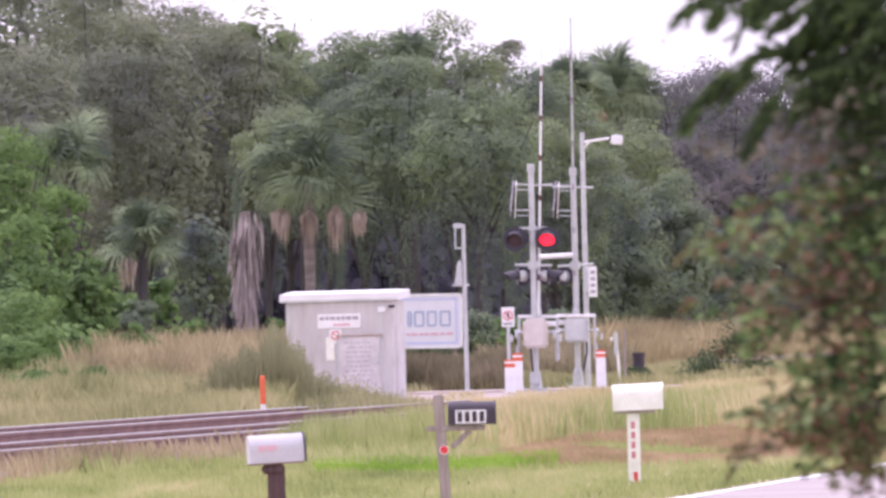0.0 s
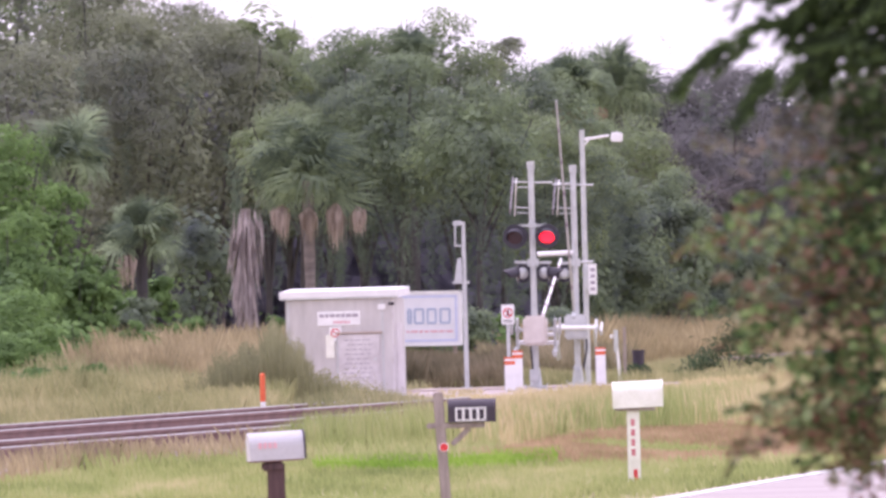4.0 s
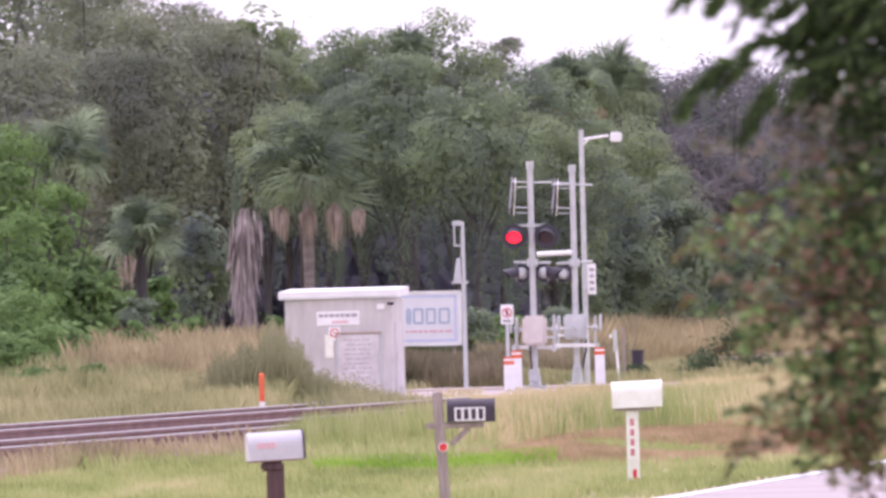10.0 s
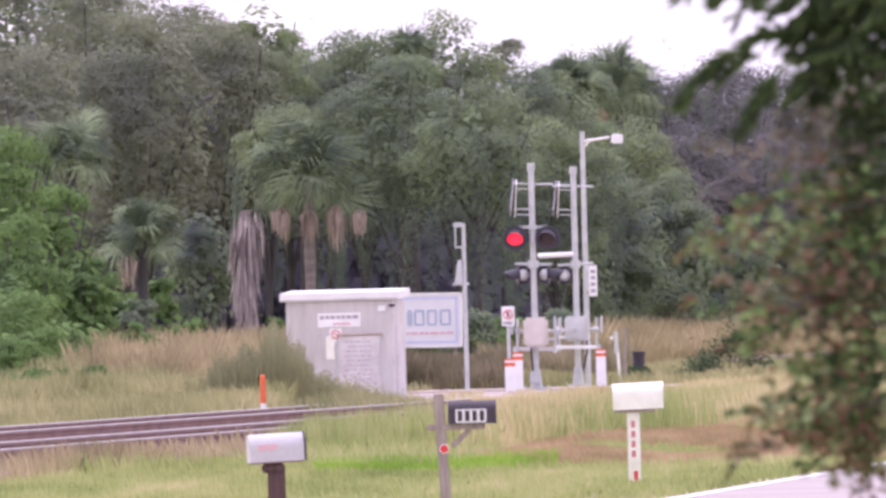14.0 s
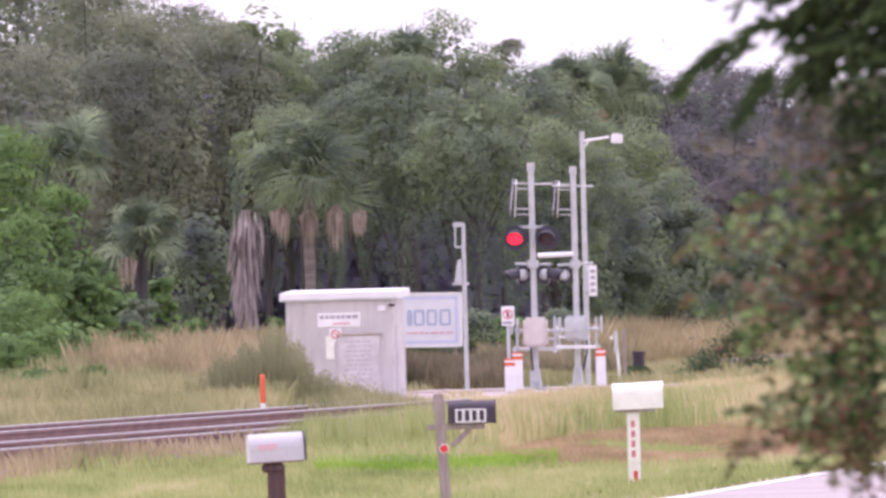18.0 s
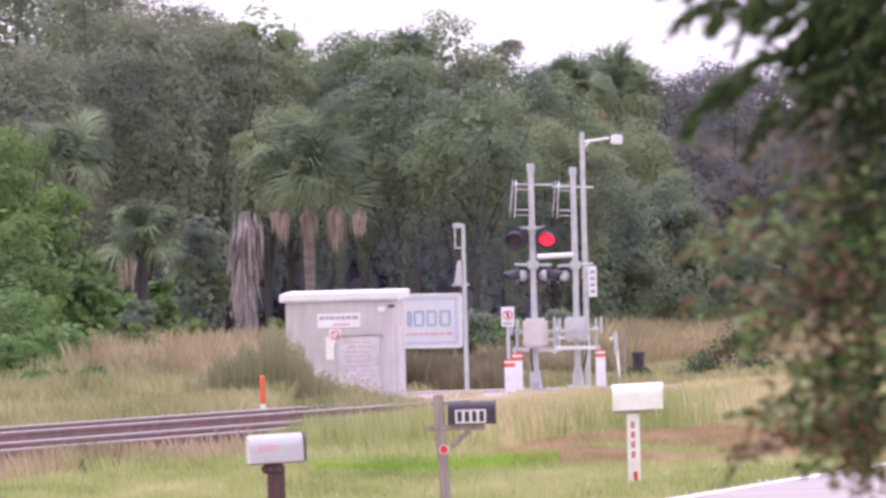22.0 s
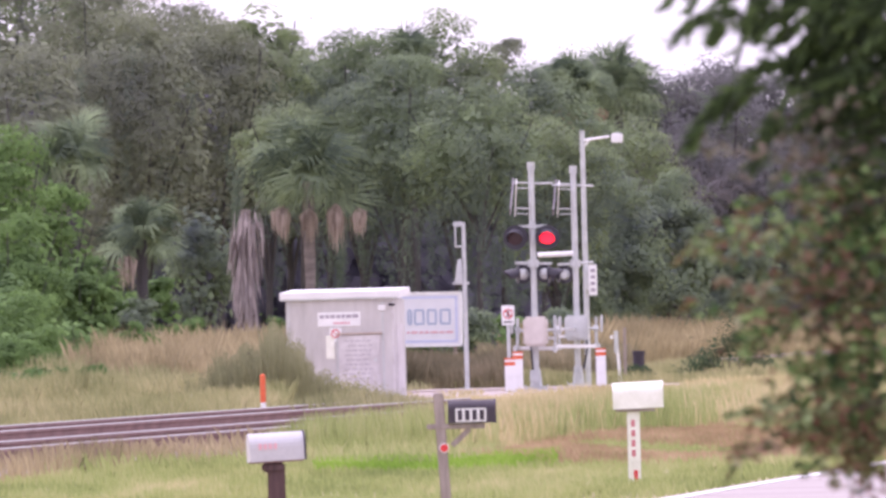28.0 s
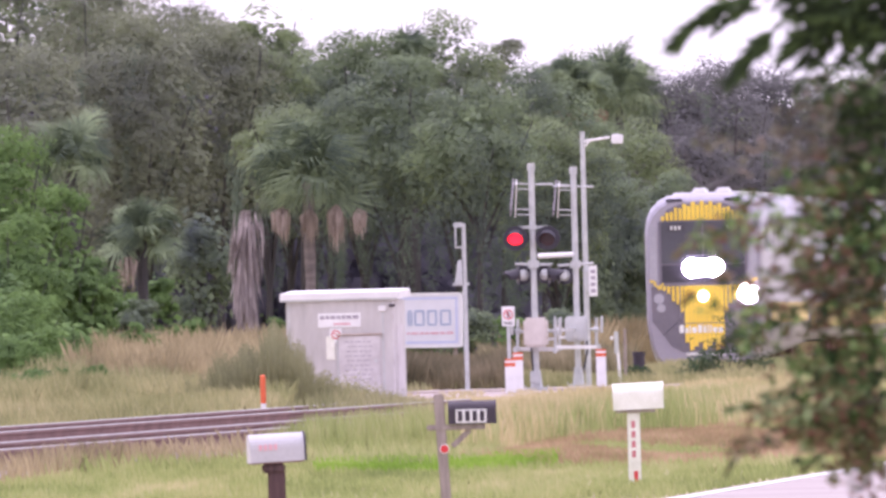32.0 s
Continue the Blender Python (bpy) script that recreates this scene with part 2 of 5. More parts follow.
def tb(a, b, r0, r1=None, seg=12):
    bm = bmesh.new()
    tube(bm, a, b, r0, r1, seg)
    return bm


def mesh_of(name, bm, material):
    me = bpy.data.meshes.new(name)
    bm.to_mesh(me)
    bm.free()
    me.materials.append(material)
    return me


def part(name, bm, material, parent, label=""):
    ob = new(name, mesh_of(name, bm, material))
    ob.parent = parent
    if label:
        tagged(ob, label)
    return ob


def thing(name, m, label, category, group="", kind=""):
    ob = new(name)
    ob.empty_display_size = 0.2
    ob.matrix_basis = m
    return tagged(ob, label, category, group, kind)


def quads_mesh(name, v, material):
    """A mesh of loose four-cornered leaves from an array of shape (n, 4, 3)."""
    n = len(v)
    me = bpy.data.meshes.new(name)
    me.vertices.add(n * 4)
    me.vertices.foreach_set("co", np.ascontiguousarray(v, np.float32).ravel())
    me.loops.add(n * 4)
    me.loops.foreach_set("vertex_index", np.arange(n * 4, dtype=np.int32))
    me.polygons.add(n)
    me.polygons.foreach_set("loop_start", np.arange(0, n * 4, 4, dtype=np.int32))
    me.update(calc_edges=True)
    me.materials.append(material)
    return me


def unit(a):
    return a / np.maximum(np.linalg.norm(a, axis=-1, keepdims=True), 1e-9)


def leaves(rng, at, out, length, width, droop=0.2):
    """Rhombic leaves at the points, turned roughly to the directions out."""
    n = len(at)
    up = unit(out + rng.normal(0, 0.28, (n, 3)))
    ax = unit(np.cross(up, rng.normal(0, 1, (n, 3))) + np.array([0, 0, -droop]))
    side = unit(np.cross(up, ax))
    ln = (length * rng.uniform(0.6, 1.3, n))[:, None]
    wd = (width * rng.uniform(0.6, 1.3, n))[:, None]
    return np.stack([at, at + ax * ln * 0.45 + side * wd / 2, at + ax * ln, at + ax * ln * 0.45 - side * wd / 2], 1)


def blades(rng, x, y, z, height, width, lean=0.35):
    n = len(x)
    a = rng.uniform(-0.6, 0.6, n)
    dx, dy = np.cos(a) * width / 2, np.sin(a) * width / 2
    lx, ly = rng.normal(0, lean, n) * height, rng.normal(0, lean, n) * height
    p = lambda ox, oy, oz: np.stack([x + ox, y + oy, z + oz], -1)
    return np.stack([p(-dx, -dy, -0.02), p(dx, dy, -0.02), p(dx * 0.7 + lx * 0.45, dy + ly * 0.4, height * 0.6), p(-dx * 0.2 + lx, ly, height)], 1)

# ---- ground, roads, tracks ----
NEAR_SLOPE, MAIN_SLOPE = 0.09, 0.0707


def ground_material():
    m = ramp_mat("grassy_ground", (0.22, 0.21, 0.09), (0.44, 0.38, 0.23), 0.5, 14, 0.95, 0, 0.5, (1.4, 0.12, 1))
    cr = [x for x in m.node_tree.nodes if x.type == "VALTORGB"][0].color_ramp
    e = cr.elements.new(0.45)
    e.color = (0.29, 0.3, 0.11, 1)
    e = cr.elements.new(0.58)
    e.color = (0.42, 0.34, 0.21, 1)
    return m


def flat_sheet(name, corners, z, material, thickness=0.0):
    bm = bmesh.new()
    f = bm.faces.new([bm.verts.new((x, y, z)) for x, y in corners])
    if thickness:
        r = bmesh.ops.extrude_face_region(bm, geom=[f])
        bmesh.ops.translate(bm, verts=[v for v in r["geom"] if isinstance(v, bmesh.types.BMVert)], vec=(0, 0, -thickness))
        bmesh.ops.recalc_face_normals(bm, faces=bm.faces)
    return new(name, mesh_of(name, bm, material))


tagged(flat_sheet("ground", [(-4000, -3000), (4000, -3000), (4000, 4800), (-4000, 4800)], 0, ground_material()),
       "flat grassy ground, patchy green and straw-coloured", "ground", kind="structure")
# the lane that the letterboxes stand along
def lane_edge(y):
    return 1.88 + 0.0714 * (y - 190.5)


tagged(flat_sheet("road", [(lane_edge(50), 50), (lane_edge(50) + 5.5, 50), (lane_edge(600) + 5.5, 600), (lane_edge(600), 600)], 0.012, ROAD, 0.3),
       "pale sun-bleached asphalt lane beside the grass verge", "road", kind="structure")
tagged(flat_sheet("road_edge_line", [(lane_edge(60) + 0.12, 60), (lane_edge(60) + 0.24, 60), (lane_edge(500) + 0.24, 500), (lane_edge(500) + 0.12, 500)], 0.02, WHITE, 0.006),
       "white painted line along the lane's edge", "road marking", kind="structure")
# the road over the crossing
tagged(flat_sheet("crossing_road", [(-60, 450.2), (0.2, 441.5), (60, 437.3), (60, 446.3), (0.2, 450.5), (-60, 459.2)], 0.04, GRAVEL, 0.3),
       "sandy worn road over the level crossing", "road", kind="structure")
tagged(flat_sheet("gravel_apron", [(-2.2, 403), (3.2, 404), (4.6, 412), (4.2, 437), (3.5, 441.2), (0.2, 441.4), (-2.2, 441.7)], 0.014, GRAVEL, 0.2),
       "bare sandy gravel before the crossing masts and the hut", "gravel", kind="structure")


def rail_mesh(length, worn):
    prof = [(-0.075, 0), (0.075, 0), (0.075, 0.02), (0.012, 0.04), (0.012, 0.13), (0.036, 0.14), (0.036, 0.175), (0.025, 0.184),
            (-0.025, 0.184), (-0.036, 0.175), (-0.036, 0.14), (-0.012, 0.13), (-0.012, 0.04), (-0.075, 0.02)]
    bm = bmesh.new()
    a = [bm.verts.new((x, 0, z)) for x, z in prof]
    b = [bm.verts.new((x, length, z)) for x, z in prof]
    k = len(prof)
    for i in range(k):
        f = bm.faces.new((a[i], a[(i + 1) % k], b[(i + 1) % k], b[i]))
        f.material_index = 1 if worn and 6 <= i <= 8 else 0
    bm.faces.new(a[::-1])
    bm.faces.new(b)
    me = mesh_of("rail", bm, RUST)
    me.materials.append(RAIL_TOP)
    return me


def track(x, y, slope, top, length, label):
    turn = -math.degrees(math.atan(slope))
    t = thing("railway_track", pose(x, y, 0, 0, 0, turn), label, "railway track", "railway tracks", "structure")
    bm = bmesh.new()
    w = top - 0.2
    ring = [(-2.0, -0.05), (-1.5, w), (1.5, w), (2.0, -0.05)]
    va = [bm.verts.new((px, 0, pz)) for px, pz in ring]
    vb = [bm.verts.new((px, length, pz)) for px, pz in ring]
    for i in range(3):
        bm.faces.new((va[i], va[i + 1], vb[i + 1], vb[i]))
    part("ballast_bed", bm, BALLAST, t)
    me = rail_mesh(length, top > 0.1)
    for sx in (-0.755, 0.755):
        r = new("rail", me)
        r.parent, r.location = t, (sx, 0, top - 0.184)
    tie = mesh_of("tie", bx((0, 0, top - 0.225), (2.5, 0.25, 0.1), None, 0.02), TIE)
    for i in range(int(min(length, 90) / 0.61)):
        o = new("tie", tie)
        o.parent, o.location = t, (random.uniform(-0.02, 0.02), 0.3 + i * 0.61, 0)
    return t


for x, cut in ((-4.1 - NEAR_SLOPE * 43.5, 92), (-5.6 - NEAR_SLOPE * 72.7, 131)):
    track(x, 210, NEAR_SLOPE, 0.29, cut, "railway track with worn steel rails on stone ballast")
    track(x + NEAR_SLOPE * cut, 210 + cut, NEAR_SLOPE, 0.07, 400 - cut, "overgrown railway track sunk in the grass")
track(6.6 - MAIN_SLOPE * 271, 300, MAIN_SLOPE, 0.15, 2400, "main-line railway track half hidden in tall grass")

# ---- the crossing ----


def bolt_ring(bm, z, r, n=8):
    for i in range(n):
        a = i * math.tau / n
        tube(bm, (r * math.cos(a), r * math.sin(a), z), (r * math.cos(a), r * math.sin(a), z + 0.04), 0.015, seg=6)


def mast(x, y, height, label):
    t = thing("signal_mast", pose(x, y, 0), label, "crossing signal", "crossing signal masts")
    part("pole", tb((0, 0, 0.35), (0, 0, height), 0.062, 0.058, 16), GALV, t)
    bm = tb((0, 0, height - 0.12), (0, 0, height + 0.03), 0.075, 0.075, 16)
    part("cap", bm, GALV, t)
    bm = bx((0, 0, 0.04), (0.42, 0.42, 0.08), None, 0.01)
    tube(bm, (0, 0, 0.08), (0, 0, 0.42), 0.12, 0.08, 12)
    box(bm, (0, -0.1, 0.22), (0.14, 0.06, 0.2), None, 0.01)
    bolt_ring(bm, 0.08, 0.22, 4)
    part("base", bm, GALV, t)
    return t


def disc(bm, c, axis, r, depth, seg=24):
    a = Vector(axis).normalized() * depth / 2
    tube(bm, Vector(c) - a, Vector(c) + a, r, r, seg)


def hood(bm, c, axis, r, length):
    """A visor: the upper two thirds of a tube, open below."""
    c, ax = Vector(c), (Vector(axis).normalized() + Vector((0, 0, -0.17))).normalized()
    side = ax.cross(Vector((0, 0, 1))).normalized()
    n = 14
    rows = []
    for i in range(n + 1):
        a = radians(-30 + 240 * i / n)
        d = side * math.cos(a) + Vector((0, 0, 1)) * math.sin(a)
        ln = length * (0.55 + 0.45 * max(0.0, math.sin(a)))
        rows.append([bm.verts.new(c + d * rr + ax * ll) for rr, ll in ((r, 0), (r, ln), (r - 0.012, ln), (r - 0.012, 0))])
    for p, q in zip(rows, rows[1:]):
        for k in range(4):
            bm.faces.new((p[k], q[k], q[(k + 1) % 4], p[(k + 1) % 4]))


LIT = glow_mat("lit_red_lamp", (1.0, 0.018, 0.03), 1.7)
FLASHERS = []


def flasher(t, c, yaw, lit_part=False, k=1.0):
    """One crossing light: target disc, housing, lens and hood. Its glowing lamp, where it faces the lens, moves up to the lens to light it."""
    d = Vector((math.sin(radians(yaw)), -math.cos(radians(yaw)), 0))
    c = Vector(c)
    bm = bmesh.new()
    disc(bm, c, d, 0.24 * k, 0.012, 28)
    lamp = part("target", bm, SIGNAL_BLACK, t, "round black target board")
    bm = bmesh.new()
    tube(bm, c - d * 0.16 * k, c - d * 0.006, 0.1 * k, 0.155 * k, 16)
    part("housing", bm, SIGNAL_BLACK if lit_part else GALV, lamp)
    bm = bmesh.new()
    disc(bm, c + d * 0.012, d, 0.15 * k, 0.02, 24)
    part("lens", bm, DARK_RED_LENS, lamp, "dark red glass lens")
    bm = bmesh.new()
    hood(bm, c + d * 0.01, d, 0.165 * k, 0.3)
    part("hood", bm, SIGNAL_BLACK, lamp)
    if lit_part:
        bm = bmesh.new()
        disc(bm, (0, 0, 0), d, 0.14, 0.008, 24)
        bm.transform(Matrix.Translation((0, 0, -0.015)) @ Matrix.Diagonal((1.08, 1, 0.8, 1)))
        glow = part("lamp", bm, LIT, t, "glowing red lamp")
        FLASHERS.append((glow, c, d))
    return lamp


def crossbuck(t, z, side):
    """A crossing sign seen edge on: two crossed boards facing along the road, on brackets."""
    for k, a in enumerate((45, -45)):
        bm = bx((0, 0, 0), (0.9, 0.022, 0.16), Euler((0, radians(a), 0)).to_matrix().to_4x4(), 0.008)
        bm.transform(Matrix.Translation((side + 0.03 - 0.075 * k, -0.12, z - 0.02 + 0.03 * k)) @ Euler((0, radians(5), 0)).to_matrix().to_4x4() @ Euler((0, 0, radians(88.5))).to_matrix().to_4x4())
        part("crossbuck_board", bm, PRINT_GREY if k else WHITE, t, "grey back of a crossing board" if k else "white crossing board edge on")
    for dz in (0.26, -0.24):
        bm = tb((0, 0, z + dz), (side, -0.12, z + dz + 0.02), 0.014, None, 8)
        tube(bm, (0, 0, z + dz - 0.1), (side * 0.85, -0.1, z + dz - 0.09), 0.01, None, 8)
        part("bracket", bm, GALV, t)


mast_a = mast(1.78, 440, 4.42, "galvanised crossing signal mast with red flashers, one lit at a time")
crossbuck(mast_a, 3.78, -0.34)
bm = bx((0, 0, 3.2), (0.62, 0.05, 0.05), None, 0.01)
box(bm, (0, 0, 3.2), (0.17, 0.17, 0.1), None, 0.01)
part("light_bracket", bm, GALV, mast_a)
flasher(mast_a, (-0.335, -0.1, 2.99), -6, True)
flasher(mast_a, (0.29, -0.1, 2.98), -6, True)
bm = tb((-0.36, 0, 2.49), (0.36, 0, 2.46), 0.026, None, 10)
tube(bm, (0, 0, 2.4), (0, 0, 2.55), 0.11, 0.11, 14)
part("light_bracket", bm, GALV, mast_a)
for x0, yaw in ((-0.3, -78), (0.3, 78), (-0.2, 168), (0.22, 192)):
    flasher(mast_a, (x0, 0.02 if abs(yaw) < 90 else 0.12, 2.27), yaw, k=0.74)
bm = tb((0.0, 0, 4.03), (0.42, 0, 4.03), 0.018, None, 8)
part("bracket", bm, GALV, mast_a)

mast_b = mast(2.67, 452, 4.4, "galvanised crossing signal mast with side-facing flashers")
crossbuck(mast_b, 3.8, -0.34)
bm = tb((-0.42, 0, 4.05), (0.4, 0, 4.02), 0.02, None, 8)
part("bracket", bm, GALV, mast_b)
bm = tb((-0.75, -0.02, 2.66), (0, 0, 2.68), 0.05, None, 10)
part("bell_arm", bm, WHITE, mast_b, "white bell arm")
bm = tb((-0.36, 0, 2.46), (0.36, 0, 2.49), 0.026, None, 10)
tube(bm, (0, 0, 2.4), (0, 0, 2.55), 0.11, 0.11, 14)
part("light_bracket", bm, GALV, mast_b)
for x0, yaw in ((-0.34, -82), (-0.22, 170)):
    flasher(mast_b, (x0, 0.05, 2.26), yaw, k=0.74)

ARMS = []


def gate(x, y, z, way, length, label, stripes):
    """A gate machine on its mast with a swinging arm: side arms, yoke, striped boom, counterweights. The swinging part turns on its shaft."""
    turn = -math.degrees(math.atan(0.085)) + (0 if way > 0 else 180)
    t = thing("crossing_gate", pose(x, y, z, 0, 0, turn), label, "crossing gate", "crossing gates")
    bm = bx((0, -0.22, 0), (0.46, 0.36, 0.58), None, 0.05) if way > 0 else bx((0, 0.22, 0.04), (0.46, 0.36, 0.5), None, 0.04)
    part("gate_machine", bm, CREAM if way > 0 else GALV, t, "faded cream gate machine box" if way > 0 else "grey gate machine box")
    part("machine_clamp", bx((0, 0, 0), (0.2, 0.12, 0.42), None, 0.02), GALV, t)
    part("shaft", tb((-0.36, 0, 0.02), (0.36, 0, 0.02), 0.03, None, 10), GALV, t)
    swing = part("swing_arm", bx((-0.37, -0.07, -0.33), (0.05, 0.86, 0.07), None, 0.012), GALV, t)
    part("side_arm", bx((0.37, -0.07, -0.33), (0.05, 0.86, 0.07), None, 0.012), GALV, swing)
    part("yoke", bx((0, 0.36, -0.33), (0.8, 0.06, 0.075), None, 0.01), WHITE, swing, "white yoke bar across the arms")
    part("boom_clamp", bx((0.06, 0.2, -0.13), (0.62, 0.1, 0.055), None, 0.01), WHITE, swing)
    part("boom_root", bx((0.04, 0.3, -0.06), (0.09, 0.36, 0.16), None, 0.015), GALV, swing)
    for sx in (-0.37, 0.37):
        part("end_plate", bx((sx, -0.04, -0.04), (0.05, 0.14, 0.6), None, 0.012), GALV, swing)
        part("shaft_collar", tb((sx - 0.05, 0, 0.02), (sx + 0.05, 0, 0.02), 0.06, None, 12), GALV, swing)
        part("counterweight", bx((sx * 1.05, -0.36, -0.34), (0.07, 0.3, 0.13), None, 0.02), GALV, swing)
    for sx in (-0.47, 0.47):
        part("weight_plate", bx((sx, -0.12, 0.12), (0.045, 0.12, 0.34), Euler((radians(8), 0, 0)).to_matrix().to_4x4(), 0.012), GALV, swing)
    n = stripes
    paint = WHITE if way > 0 else GALV
    pair = (length - 0.36) / (n // 2 + 1)
    for i in range(n):
        step = pair * (0.14 if i % 2 else 0.86)
        s = 0.36 + pair * (i // 2) + (pair * 0.93 if i % 2 else pair * 0.43)
        w = 0.075 - 0.03 * i / n
        part("boom_section", bx((0.04, s, 0.02), (0.05 - 0.015 * i / n, step, w), None, 0.006), ((BAND if way > 0 else PRINT_GREY) if i % 2 else paint), swing,
             ("dark red boom band" if way > 0 else "dull grey boom band") if i % 2 else "pale boom section")
    ARMS.append(swing)
    return t


gate(1.81, 440.0, 1.15, 1, 5.82, "crossing gate with a red and white striped boom", 13)
gate(2.68, 452.0, 1.15, -1, 6.45, "crossing gate whose boom swings over the road", 13)


def street_lamp():
    t = thing("street_lamp", pose(2.89, 455, 0), "slim galvanised street lamp with one short arm", "street lamp")
    part("pole", tb((0, 0, 0), (0, 0, 5.15), 0.062, 0.05, 14), GALV, t)
    bm = tb((0, 0, 4.95), (0.55, 0, 5.02), 0.03, 0.025, 10)
    tube(bm, (0, 0, 4.8), (0.14, 0, 4.95), 0.02, None, 8)
    part("arm", bm, WHITE, t)
    bm = bx((0.7, 0, 4.985), (0.24, 0.22, 0.19), Euler((0, radians(4), 0)).to_matrix().to_4x4(), 0.022)
    part("lamp_head", bm, WHITE, t, "pale lamp head")
    part("photocell", tb((0.7, 0, 5.06), (0.7, 0, 5.1), 0.03, 0.025, 10), GALV, t)


def bars(parent, at, size, rows, material, name="print_bar", seed=1, yaw=0):
    """Unreadable print as rows of short bars on a plate that faces the viewer's side (minus y)."""
    r = random.Random(seed)
    w, h = size
    for k in range(rows):
        z = at[2] + h / 2 - (k + 0.5) * h / rows
        x = at[0] - w / 2
        while x < at[0] + w / 2 - 0.02:
            ln = min(r.uniform(0.08, 0.22) * w, at[0] + w / 2 - x)
            part(name, bx((x + ln / 2, at[1], z), (ln, 0.004, h / rows * 0.6)), material, parent)
            x += ln + 0.03 * w


def small_sign():
    t = thing("no_walking_sign", pose(1.25, 436, 0), "small white prohibition sign on a thin post", "sign")
    part("post", bx((0, 0.02, 0.72), (0.07, 0.035, 1.44), None, 0.006), GALV, t)
    plate = part("plate", bx((0, 0, 1.48), (0.25, 0.012, 0.38), None, 0.004), WHITE, t)
    bm = bmesh.new()
    n = 28
    for i in range(n):
        a, b = i * math.tau / n, (i + 1) * math.tau / n
        q = [(math.cos(a) * r, math.sin(a) * r) for r in (0.075, 0.095)] + [(math.cos(b) * r, math.sin(b) * r) for r in (0.095, 0.075)]
        bm.faces.new([bm.verts.new((px, -0.011, 1.51 + pz)) for px, pz in q])
    box(bm, (0, -0.011, 1.51), (0.018, 0.003, 0.17), Euler((0, radians(-45), 0)).to_matrix().to_4x4())
    part("red_ring", bm, RED, plate)
    part("symbol", bx((0, -0.009, 1.51), (0.04, 0.003, 0.11)), BLACK, plate)
    bars(plate, (0, -0.009, 1.35), (0.17, 0.05), 2, BLACK)


def tall_sign():
    t = thing("tall_sign", pose(3.03, 454.85, 0), "tall narrow white sign clamped to the lamp pole", "sign")
    plate = part("plate", bx((0, 0, 2.14), (0.17, 0.012, 0.62), None, 0.004), WHITE, t)
    part("clamp", bx((-0.08, 0.08, 2.14), (0.14, 0.16, 0.4), None, 0.006), GALV, t)
    for i in range(4):
        part("print_bar", bx((0, -0.012, 2.33 - i * 0.13), (0.09, 0.004, 0.06)), PRINT_GREY, plate)


def marker(x, y, h, label):
    t = thing("marker_post", pose(x, y, 0), label, "marker post", "white marker posts")
    part("post", bx((0, 0, h / 2), (0.2, 0.09, h), None, 0.02), WHITE, t)
    part("band", bx((0, 0, h - 0.11), (0.204, 0.094, 0.07)), ORANGE, t, "orange reflective band")
    part("top_band", bx((0, 0, h - 0.015), (0.204, 0.094, 0.035)), ORANGE, t, "orange top edge")
    return t


